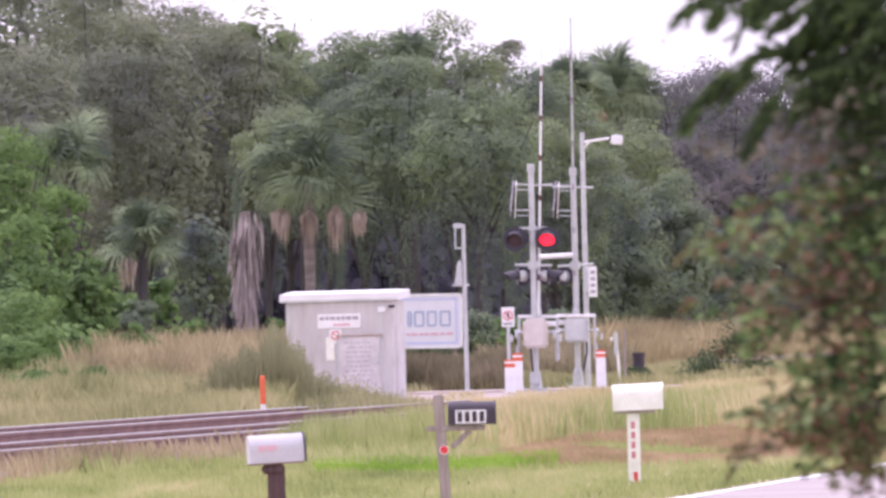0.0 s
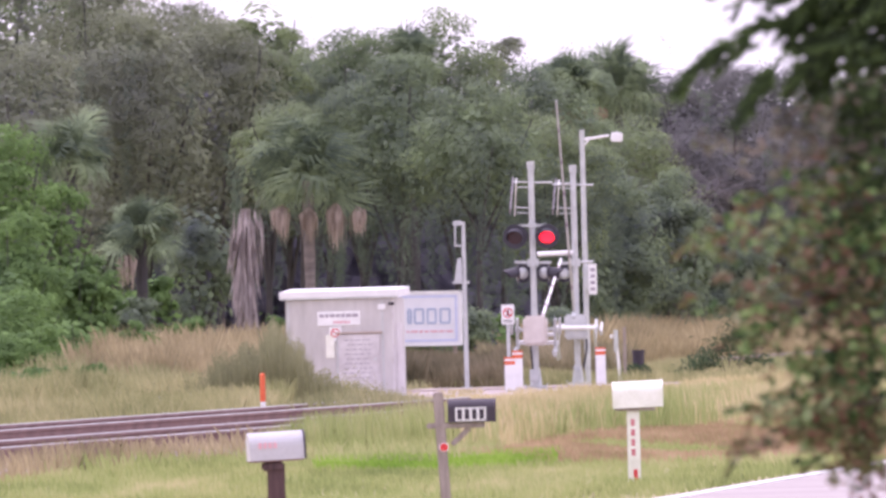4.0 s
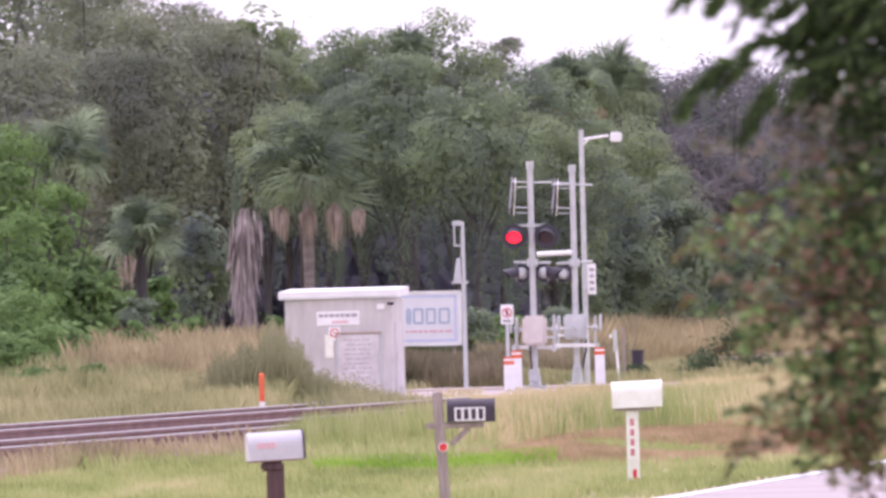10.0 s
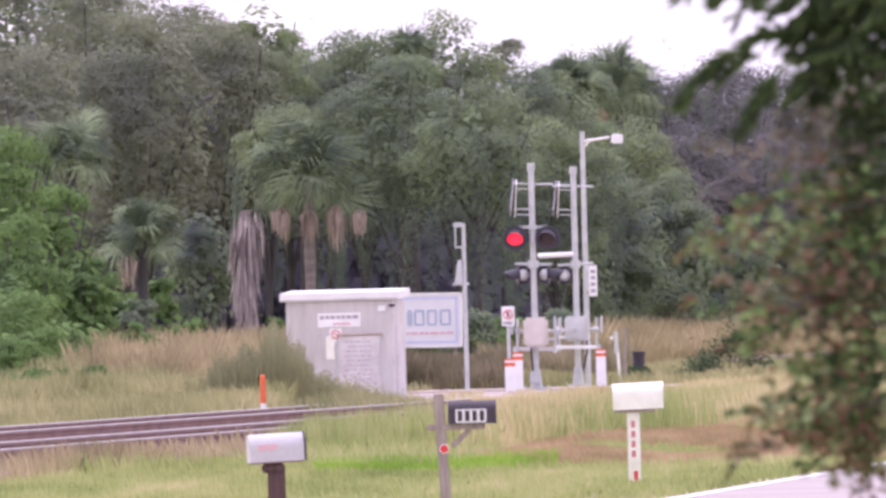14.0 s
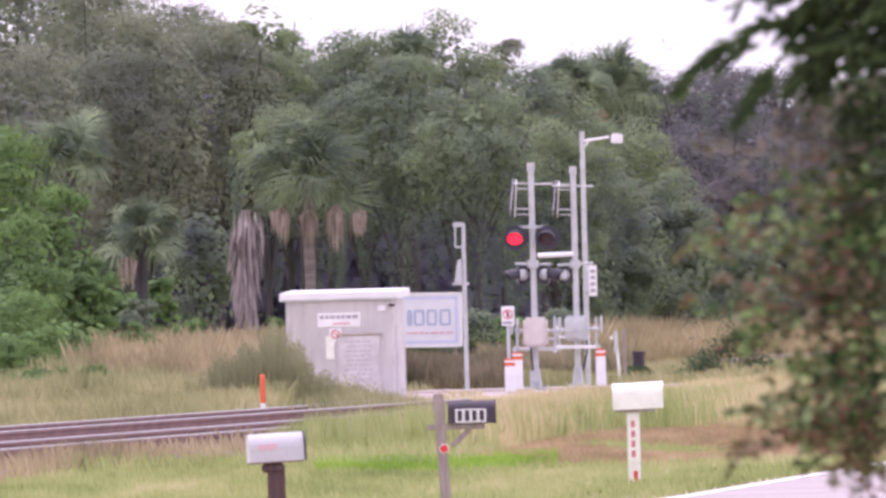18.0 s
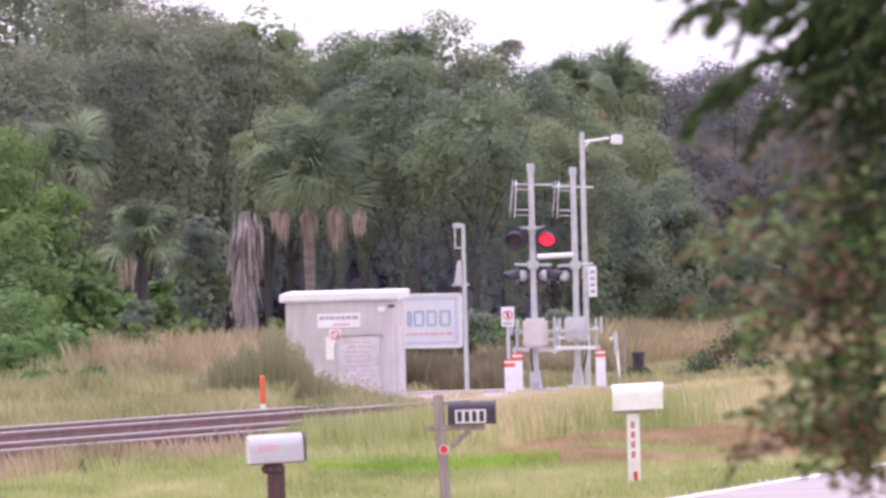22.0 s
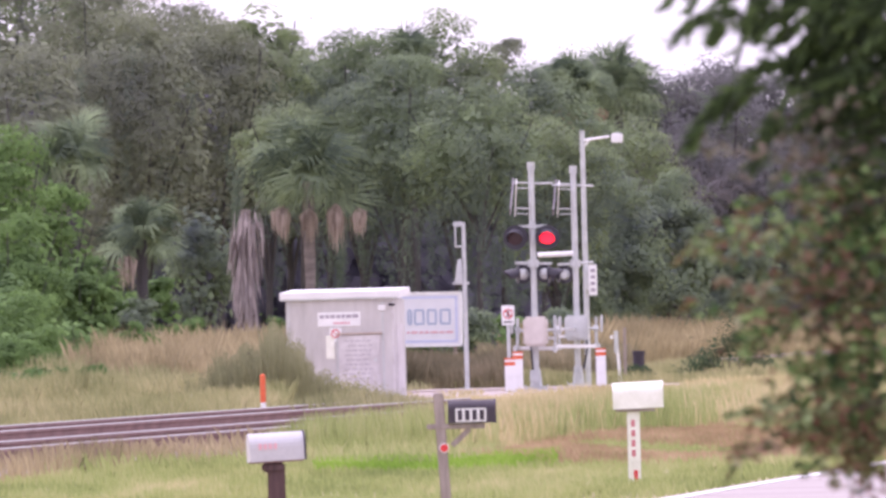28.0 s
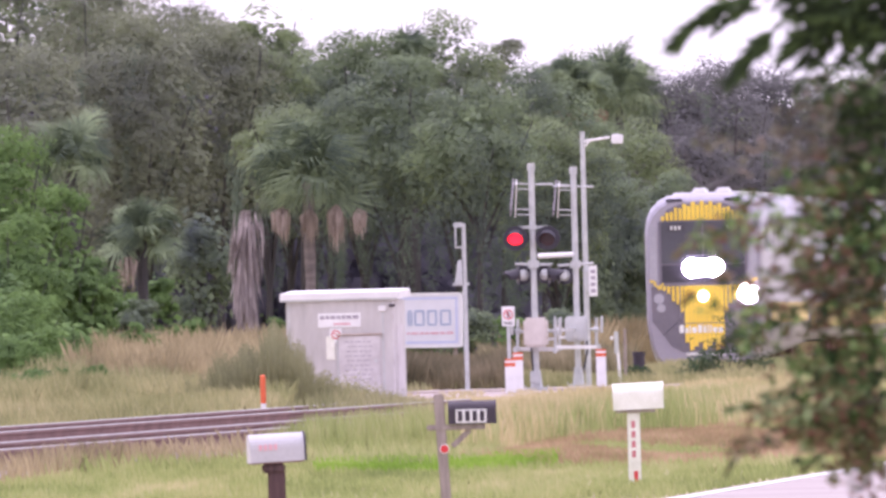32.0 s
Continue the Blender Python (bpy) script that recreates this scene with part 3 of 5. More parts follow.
def hut():
    t = thing("signal_hut", pose(-1.85, 407.9, 0, 0, 0, -6), "weathered aluminium railway signal hut with a pale roof", "equipment hut")
    part("body", bx((-0.02, 0.95, 0.95), (1.96, 1.9, 1.8), None, 0.015), ALU, t)
    part("roof", bx((-0.02, 0.95, 1.95), (2.16, 2.04, 0.15), Euler((radians(1.5), 0, 0)).to_matrix().to_4x4(), 0.012), ALU_ROOF, t, "pale overhanging roof")
    part("roof_drip_edge", bx((-0.02, -0.055, 1.868), (2.12, 0.03, 0.03)), GALV, t)
    part("plinth", bx((-0.02, 0.95, 0.03), (1.9, 1.8, 0.1), None, 0.01), TIE, t)
    door = part("door", bx((0.32, -0.012, 0.7), (0.76, 0.03, 1.02), None, 0.008), PALE_ALU, t, "pale aluminium equipment door")
    part("door_hood", bx((0.33, -0.03, 1.235), (0.84, 0.07, 0.03), None, 0.008), RUST_STAIN, door)
    part("hinge_strip", bx((-0.07, -0.03, 0.72), (0.03, 0.02, 0.9), None, 0.006), GALV, door)
    part("latch", tb((0.62, -0.06, 0.75), (0.62, -0.02, 0.75), 0.03, None, 10), GALV, door)
    part("seam", bx((-0.95, -0.006, 0.95), (0.03, 0.012, 1.7)), GALV, t)
    part("seam", bx((0.76, -0.006, 0.95), (0.03, 0.012, 1.7)), GALV, t)
    part("corner_strip", bx((0.945, -0.006, 0.95), (0.03, 0.012, 1.74)), PALE_ALU, t)
    part("side_hatch", bx((0.965, 0.9, 0.8), (0.02, 1.1, 1.2), None, 0.006), PALE_ALU, t)
    sign = part("sign_plate", bx((-0.03, -0.012, 1.5), (0.78, 0.018, 0.26), None, 0.004), WHITE, t, "white notice plate with unreadable print")
    bars(sign, (-0.03, -0.024, 1.55), (0.7, 0.1), 1, ALU_PRINT, seed=4)
    bars(sign, (0.02, -0.024, 1.43), (0.3, 0.06), 1, PINK_PRINT, seed=5)
    sq = part("small_plate", bx((-0.1, -0.012, 1.22), (0.22, 0.018, 0.26), None, 0.004), WHITE, t)
    bm = bmesh.new()
    for i in range(24):
        a, b = i * math.tau / 24, (i + 1) * math.tau / 24
        q = [(math.cos(a) * r, math.sin(a) * r) for r in (0.06, 0.08)] + [(math.cos(b) * r, math.sin(b) * r) for r in (0.08, 0.06)]
        bm.faces.new([bm.verts.new((-0.1 + px, -0.024, 1.24 + pz)) for px, pz in q])
    box(bm, (-0.1, -0.024, 1.24), (0.015, 0.003, 0.14), Euler((0, radians(-45), 0)).to_matrix().to_4x4())
    part("red_ring", bm, RED, sq)
    part("panel", bx((-0.2, -0.012, 1.0), (0.16, 0.02, 0.42), None, 0.004), OLD_WHITE, t, "pale side panel")
    part("vent", bx((0.75, -0.02, 1.69), (0.14, 0.04, 0.1), None, 0.01), WHITE, t, "small white vent box")
    part("vent", bx((0.93, -0.02, 1.74), (0.12, 0.04, 0.05), None, 0.01), PURPLE_BLACK, t)
    r = random.Random(9)
    for k in range(9):
        x = 0.02 + r.uniform(0, 0.1)
        while x < 0.5:
            ln = r.uniform(0.04, 0.12)
            part("print_bar", bx((x + ln / 2, -0.03, 1.1 - k * 0.085), (ln, 0.004, 0.018)), ALU_PRINT, door)
            x += ln + 0.03


def billboard():
    t = thing("billboard", pose(-0.94, 560, -0.05), "white business billboard with a pale blue border and blue lettering shapes", "billboard")
    tilt = Euler((0, radians(0.5), radians(-12))).to_matrix().to_4x4()
    board = part("board", bx((0, 0, 1.44), (2.9, 0.06, 1.36), tilt, 0.01), SIGN_WHITE, t)
    fm = bmesh.new()
    for c, s in (((0, -0.035, 2.09), (2.9, 0.02, 0.06)), ((0, -0.035, 0.79), (2.9, 0.02, 0.06)), ((1.42, -0.035, 1.44), (0.06, 0.02, 1.36)), ((-1.42, -0.035, 1.44), (0.06, 0.02, 1.36))):
        box(fm, c, s)
    fm.transform(Matrix.Translation((0, 0, 1.44)) @ tilt @ Matrix.Translation((0, 0, -1.44)))
    part("board_frame", fm, WHITE, board, "white frame")
    fm = bmesh.new()
    for c, s in (((0, -0.034, 1.985), (2.62, 0.006, 0.05)), ((0, -0.034, 0.895), (2.62, 0.006, 0.05)), ((1.3, -0.034, 1.44), (0.05, 0.006, 1.14)), ((-1.3, -0.034, 1.44), (0.05, 0.006, 1.14))):
        box(fm, c, s)
    fm.transform(Matrix.Translation((0, 0, 1.44)) @ tilt @ Matrix.Translation((0, 0, -1.44)))
    part("border", fm, PALE_BLUE, board, "pale blue border line")
    for k, (x, w, h) in enumerate(((-0.55, 0.26, 0.34), (-0.2, 0.26, 0.34), (0.12, 0.1, 0.34), (0.36, 0.3, 0.34), (0.68, 0.28, 0.34), (1.02, 0.32, 0.34))):
        bm = bmesh.new()
        for c, s in (((x, -0.036, 1.5 + h / 2), (w * 0.8, 0.008, 0.05)), ((x, -0.036, 1.5 - h / 2), (w * 0.8, 0.008, 0.05)),
                     ((x - w * 0.36, -0.036, 1.5), (0.05, 0.008, h - 0.05)), ((x + w * 0.36, -0.036, 1.5), (0.05, 0.008, h - 0.05))):
            box(bm, c, s)
        bm.transform(Matrix.Translation((0, 0, 1.44)) @ tilt @ Matrix.Translation((0, 0, -1.44)))
        part("logo_shape", bm, LOGO_BLUE, board, "pale blue logo shape")
    r = random.Random(3)
    x = -0.9
    while x < 1.1:
        ln = r.uniform(0.06, 0.2)
        bm = bx((x + ln / 2, -0.036, 1.12), (ln, 0.006, 0.05))
        bm.transform(Matrix.Translation((0, 0, 1.44)) @ tilt @ Matrix.Translation((0, 0, -1.44)))
        part("print_bar", bm, PINK_PRINT, board)
        x += ln + 0.04
    for sx in (-1.1, 1.22):
        part("post", bx((sx, 0.1 + (-sx) * 0.2, 0.9), (0.1, 0.1, 1.8), None, 0.01), GREY_WOOD, t)


def side_signal():
    """A short mast whose lights and sign are seen from the edge."""
    t = thing("side_signal_mast", pose(0.44, 446, 0), "grey signal mast with edge-on sign boards", "signal mast")
    part("pole", tb((0, 0, 0), (0, 0, 3.33), 0.045, 0.04, 12), GALV, t)
    bm = bx((-0.1, 0, 3.3), (0.2, 0.1, 0.1), None, 0.015)
    part("top_bracket", bm, GALV, t)
    bm = bx((-0.16, 0, 3.08), (0.035, 0.3, 0.42), None, 0.008)
    box(bm, (-0.1, 0, 2.86), (0.16, 0.05, 0.04), None, 0.006)
    part("sign_edge", bm, GALV, t)
    bm = bmesh.new()
    pts = [(-0.05, 2.62), (-0.13, 2.6), (-0.2, 2.14), (-0.04, 2.14)]
    f = bm.faces.new([bm.verts.new((x, -0.05, z)) for x, z in pts])
    r = bmesh.ops.extrude_face_region(bm, geom=[f])
    bmesh.ops.translate(bm, verts=[v for v in r["geom"] if isinstance(v, bmesh.types.BMVert)], vec=(0, 0.1, 0))
    bmesh.ops.recalc_face_normals(bm, faces=bm.faces)
    part("hood_plate", bm, GALV, t)
    part("cross_bracket", bx((-0.07, 0, 2.13), (0.34, 0.05, 0.05), None, 0.01), GALV, t)
    part("foot_plate", bx((0, 0, 0.03), (0.25, 0.25, 0.06), None, 0.01), GALV, t)


def orange_marker():
    t = thing("orange_marker_post", pose(-2.66, 330, 0), "thin orange cable marker post with a white foot", "marker post")
    part("tube", tb((0, 0, 0.34), (0, 0, 0.73), 0.043, 0.04, 14), ORANGE, t)
    part("cap", tb((0, 0, 0.73), (0, 0, 0.76), 0.041, 0.02, 14), ORANGE, t)
    part("foot", tb((0, 0, 0), (0, 0, 0.34), 0.04, 0.04, 14), WHITE, t)


def stub():
    t = thing("vent_stub", pose(4.04, 470, 0), "dark squat pipe on a mound of dark vine", "pipe stub")
    part("pipe", tb((0, 0, 0), (0, 0, 0.64), 0.12, 0.12, 16), PURPLE_BLACK, t)
    part("rim", tb((0, 0, 0.58), (0, 0, 0.66), 0.135, 0.135, 16), PURPLE_BLACK, t)


def bent_post():
    t = thing("grey_post", pose(3.56, 462, 0), "thin grey leaning post with a bracket", "post")
    part("lower", tb((0.03, 0, 0), (-0.02, 0, 0.72), 0.03, 0.03, 10), WHITE, t)
    part("upper", bx((-0.04, 0, 0.87), (0.09, 0.06, 0.46), None, 0.01), GALV, t)
    part("clip", bx((-0.13, 0, 0.97), (0.06, 0.05, 0.08), None, 0.01), WHITE, t)
    t2 = thing("grey_post", pose(3.72, 465, 0), "thin grey leaning post beside another", "post")
    part("lower", tb((0.0, 0, 0), (0.0, 0, 1.15), 0.035, 0.03, 10), GREY_WOOD, t2)


street_lamp()
small_sign()
tall_sign()
marker(1.255, 434, 0.66, "white marker post with orange top bands")
marker(1.42, 438, 0.77, "taller white marker post with orange top bands")
marker(3.115, 450, 0.77, "white marker post with an orange top band")
hut()
billboard()
side_signal()
orange_marker()
stub()
bent_post()
t = thing("cable_box", pose(1.74, 439.7, 0), "small grey cable box at the mast's foot", "cable box")
part("case", bx((0, 0, 0.28), (0.17, 0.14, 0.24), None, 0.015), GALV, t)
part("leg", bx((0, 0, 0.08), (0.06, 0.06, 0.17)), GALV, t)
t = thing("cable", pose(1.72, 439.75, 0), "black flexible cable hanging from the gate machine", "cable")
part("hose", tb((0, 0, 0.38), (-0.03, 0, 0.9), 0.022, None, 8), BLACK, t)
t = thing("cable", pose(2.86, 451.7, 0), "black flexible cable hanging from the gate machine", "cable")
bm = tb((0, 0, 0.75), (-0.01, 0, 0.95), 0.022, None, 8)
tube(bm, (-0.08, 0, 0.36), (0, 0, 0.75), 0.022, None, 8)
part("hose", bm, BLACK, t)

# ---- letterboxes ----


def tunnel(bm, w, h, length, m, bevel=0.0):
    """A letterbox shell: flat floor, straight sides and an arched top, its length along x."""
    prof = [(-w / 2, 0), (w / 2, 0), (w / 2, h - w / 2)]
    prof += [(w / 2 * math.cos(radians(a)), h - w / 2 + w / 2 * math.sin(radians(a))) for a in range(15, 180, 15)]
    prof += [(-w / 2, h - w / 2)]
    a = [bm.verts.new(m @ Vector((-length / 2, y, z))) for y, z in prof]
    b = [bm.verts.new(m @ Vector((length / 2, y, z))) for y, z in prof]
    k = len(prof)
    for i in range(k):
        bm.faces.new((a[i], b[i], b[(i + 1) % k], a[(i + 1) % k]))
    bm.faces.new(a)
    bm.faces.new(b[::-1])
    bmesh.ops.recalc_face_normals(bm, faces=bm.faces)


def digits_bars(parent, x, z, y, count, w, h, gap, material, vertical=False):
    """A number that stays unreadable: plain upright bars of its size."""
    for i in range(count):
        c = (x, y, z - i * (h + gap)) if vertical else (x + i * (w + gap), y, z)
        part("number_bar", bx(c, (w, 0.004, h)), material, parent)


def letterbox_a():
    t = thing("letterbox", pose(-1.21, 160, 0), "dull white metal letterbox on a thick brown post", "letterbox", "letterboxes")
    tilt = Euler((0, radians(-2), radians(8))).to_matrix().to_4x4()
    bm = bmesh.new()
    tunnel(bm, 0.2, 0.2, 0.39, Matrix.Translation((0, 0, 0.595)) @ tilt)
    body = part("body", bm, GREY_ENAMEL, t)
    bm = bmesh.new()
    tunnel(bm, 0.21, 0.208, 0.016, Matrix.Translation((0, 0, 0.593)) @ tilt @ Matrix.Translation((0.2, 0, 0)))
    part("door", bm, PURPLE_BLACK, body, "dark-edged door")
    part("floor_plate", bx((0, 0, 0.59), (0.37, 0.19, 0.012), tilt), RUST, body, "rusty floor plate")
    for i in range(4):
        bm = bx((-0.12 + 0.036 * i, -0.102, 0.105), (0.022, 0.006, 0.042))
        bm.transform(Matrix.Translation((0, 0, 0.595)) @ tilt)
        part("number_bar", bm, PINK_PRINT, body)
    part("bracket", bx((-0.02, 0, 0.55), (0.165, 0.16, 0.07), None, 0.015), BROWN_WOOD, t)
    part("post", bx((-0.0, 0, 0.27), (0.125, 0.125, 0.54), None, 0.012), BROWN_WOOD, t)


def letterbox_b():
    t = thing("letterbox", pose(0.0, 185, 0), "black metal letterbox on a grey timber post with a brace", "letterbox", "letterboxes")
    lean = Euler((0, radians(-3), 0)).to_matrix().to_4x4()
    part("post", bx((-0.035, 0.0, 0.47), (0.085, 0.085, 0.96), lean, 0.008), GREY_WOOD, t)
    part("shelf", bx((0.08, -0.0, 0.675), (0.48, 0.1, 0.045), None, 0.008), GREY_WOOD, t)
    part("brace", bx((0.12, 0, 0.585), (0.2, 0.05, 0.045), Euler((0, radians(-42), 0)).to_matrix().to_4x4(), 0.006), GREY_WOOD, t)
    bm = bmesh.new()
    tunnel(bm, 0.165, 0.19, 0.385, Matrix.Translation((0.21, 0, 0.7)))
    body = part("body", bm, PURPLE_BLACK, t, "black enamelled shell with a paler top")
    bm = bmesh.new()
    tunnel(bm, 0.173, 0.196, 0.015, Matrix.Translation((0.405, 0, 0.697)))
    part("door", bm, PURPLE_BLACK, body)
    plate = part("number_plate", bx((0.205, -0.0845, 0.765), (0.25, 0.004, 0.11)), WHITE, body, "white number plate")
    digits_bars(plate, 0.115, 0.765, -0.088, 4, 0.038, 0.085, 0.022, PURPLE_BLACK)
    bm = bmesh.new()
    disc(bm, (-0.02, -0.048, 0.5), (0, -1, 0), 0.04, 0.01, 20)
    ring = part("reflector_ring", bm, WHITE, t)
    bm = bmesh.new()
    disc(bm, (-0.02, -0.054, 0.5), (0, -1, 0), 0.033, 0.01, 20)
    part("reflector", bm, RED, ring, "round red reflector")


def letterbox_c():
    t = thing("letterbox", pose(1.7, 205, 0), "chalky white letterbox on a white painted post", "letterbox", "letterboxes")
    bm = bmesh.new()
    tunnel(bm, 0.2, 0.24, 0.44, Matrix.Translation((0.04, 0, 0.69)) @ Euler((0, radians(-1.5), 0)).to_matrix().to_4x4())
    body = part("body", bm, OLD_WHITE, t)
    bm = bmesh.new()
    tunnel(bm, 0.21, 0.245, 0.02, Matrix.Translation((0.265, 0, 0.694)))
    part("door", bm, OLD_WHITE, body)
    part("floor_plate", bx((0.02, 0, 0.675), (0.36, 0.16, 0.025), None, 0.004), GREY_WOOD, body)
    post = part("post", bx((0, 0, 0.33), (0.115, 0.1, 0.68), None, 0.01), OLD_WHITE, t)
    digits_bars(post, -0.005, 0.555, -0.053, 4, 0.035, 0.06, 0.03, RED_PRINT, True)
    part("reflector", bx((0.01, -0.053, 0.07), (0.035, 0.008, 0.12)), RED, post, "red reflector strip")


letterbox_a()
letterbox_b()
letterbox_c()

# ---- the woods ----


def leaf_part(name, verts, material, parent, label=""):
    ob = new(name, quads_mesh(name, verts, material))
    ob.parent = parent
    if label:
        tagged(ob, label)
    return ob


def limb_set(rng, h, r, base):
    bm = bmesh.new()
    thick = min(1.0, h / 9)
    tube(bm, (0, 0, -0.05), (0.1 * thick, 0, base + 0.5 * thick), 0.11 * thick, 0.08 * thick, 9)
    for i in range(7):
        a = i * 0.9 + rng.uniform(0, 0.5)
        z0 = base * rng.uniform(0.5, 1.0) + min(0.3, h * 0.06)
        m = Vector((math.cos(a) * r * 0.4, math.sin(a) * r * 0.4, z0 + (h - z0) * 0.35))
        e = Vector((math.cos(a) * r * 0.8, math.sin(a) * r * 0.8, z0 + (h - z0) * rng.uniform(0.5, 0.85)))
        tube(bm, (0.08 * thick, 0, z0), m, 0.06 * thick, 0.045 * thick, 6)
        tube(bm, m, e, 0.045 * thick, 0.02 * thick, 6)
    return bm


def broad_tree(x, y, h, r, material, seed, base=1.0, clumps=110, per=70, leaf=0.17, label="dense broad-leaved tree draped with vines", drape=0, name="oak_tree", lacy=0):
    rng = np.random.default_rng(seed)
    t = thing(name, pose(x, y, 0, 0, 0, 0), label, "tree", "trees of the wood behind the crossing")
    part("trunk", limb_set(rng, h, r, base), BARK, t)
    # boughs, each a billow of leafy tufts that catch the light on top and shade what hangs below
    semi = np.array([r, r * 0.8, (h - base) / 2])
    mid = np.array([0, 0, (h + base) / 2])
    lobes = max(9, int(8 + (h - base) * r * 1.1))
    d = unit(rng.normal(0, 1, (lobes, 3)) + np.array([0, -0.6, 0.12]))
    lr = rng.uniform(0.26, 0.46, lobes) * min(r, (h - base) / 2 + 0.3)
    lc = d * rng.uniform(0.6, 1.0, (lobes, 1)) ** 0.5 * np.maximum(semi - lr[:, None] * 0.62, semi * 0.3) + mid
    each = 10
    td = unit(rng.normal(0, 1, (lobes * each, 3)) + np.array([0, -0.55, 0.55]))
    tr = np.repeat(lr, each) * rng.uniform(0.3, 0.62, lobes * each)
    tc = np.repeat(lc, each, 0) + td * (np.repeat(lr, each) * 0.82)[:, None] * np.array([1.1, 1, 0.75])
    share = tr ** 2
    count = np.maximum(16, share / share.sum() * clumps * per * 0.8 * max(1.0, r * (h - base) / 20)).astype(int)
    k = np.repeat(np.arange(lobes * each), count)
    q = unit(rng.normal(0, 1, (len(k), 3)) + np.array([0, -0.45, 0.35]))
    rough = 1 + 0.25 * np.sin(q[:, 0] * 6 + k) * np.cos(q[:, 2] * 7 + k * 1.7)
    pts = tc[k] + q * (tr[k] * rough * rng.uniform(0.3, 1.15, len(k)) ** 0.35)[:, None] * np.array([1.15, 1.1, 0.7])
    v = leaves(rng, pts, q * 0.8 + td[k] * 0.4 + np.array([0, 0, 0.3]), leaf * 0.85, leaf * 0.55)
    # larger filler leaves inside the crown, added to block sky light coming through
    m = int(140 * r * (h - base))
    ins = unit(rng.normal(0, 1, (m, 3))) * rng.uniform(0, 1, (m, 1)) ** 0.35 * semi * 0.86 + mid
    v = np.concatenate([v, leaves(rng, ins, (ins - mid) / semi + np.array([0, -0.3, 0.7]), 0.24, 0.17)])
    if lacy:
        dl = unit(rng.normal(0, 1, (lacy, 3)) + np.array([0, 0, 0.9]))
        ps = dl * semi * rng.uniform(0.95, 1.25, (lacy, 1)) + np.array([0, 0, (h + base) / 2])
        ps = np.repeat(ps, 12, 0) + rng.normal(0, 0.13, (lacy * 12, 3))
        v = np.concatenate([v, leaves(rng, ps, ps * 0 + np.array([0, 0, 1.0]), leaf * 0.8, leaf * 0.45)])
    v[..., 2] = np.maximum(v[..., 2], 0.05)
    leaf_part("crown", v, material, t)
    if drape:
        vs = []
        for i in range(drape):
            a = rng.uniform(-2.75, -0.4)
            px, py = math.cos(a) * r * 1.05, math.sin(a) * r * 0.88
            top = rng.uniform(0.5, 0.88) * h
            low = max(0.6, top - rng.uniform(1.2, 4.6))
            n = int(75 * (top - low))
            u = rng.uniform(0, 1, n) ** 1.25
            wide = (0.13 - 0.09 * u) * rng.uniform(0.7, 1.5)
            sway = 0.12 * np.sin(u * 3 + i)
            p = np.stack([px + sway + rng.normal(0, 1, n) * wide, py + rng.normal(0, 1, n) * wide, top + (low - top) * u], -1)
            vs.append(leaves(rng, p, np.tile([0.0, -0.8, 0.7], (n, 1)), leaf * 0.7, leaf * 0.42, 0.8))
        leaf_part("vine", np.concatenate(vs), HANGING_VINE, t, "hanging curtain of green vine")
    return t


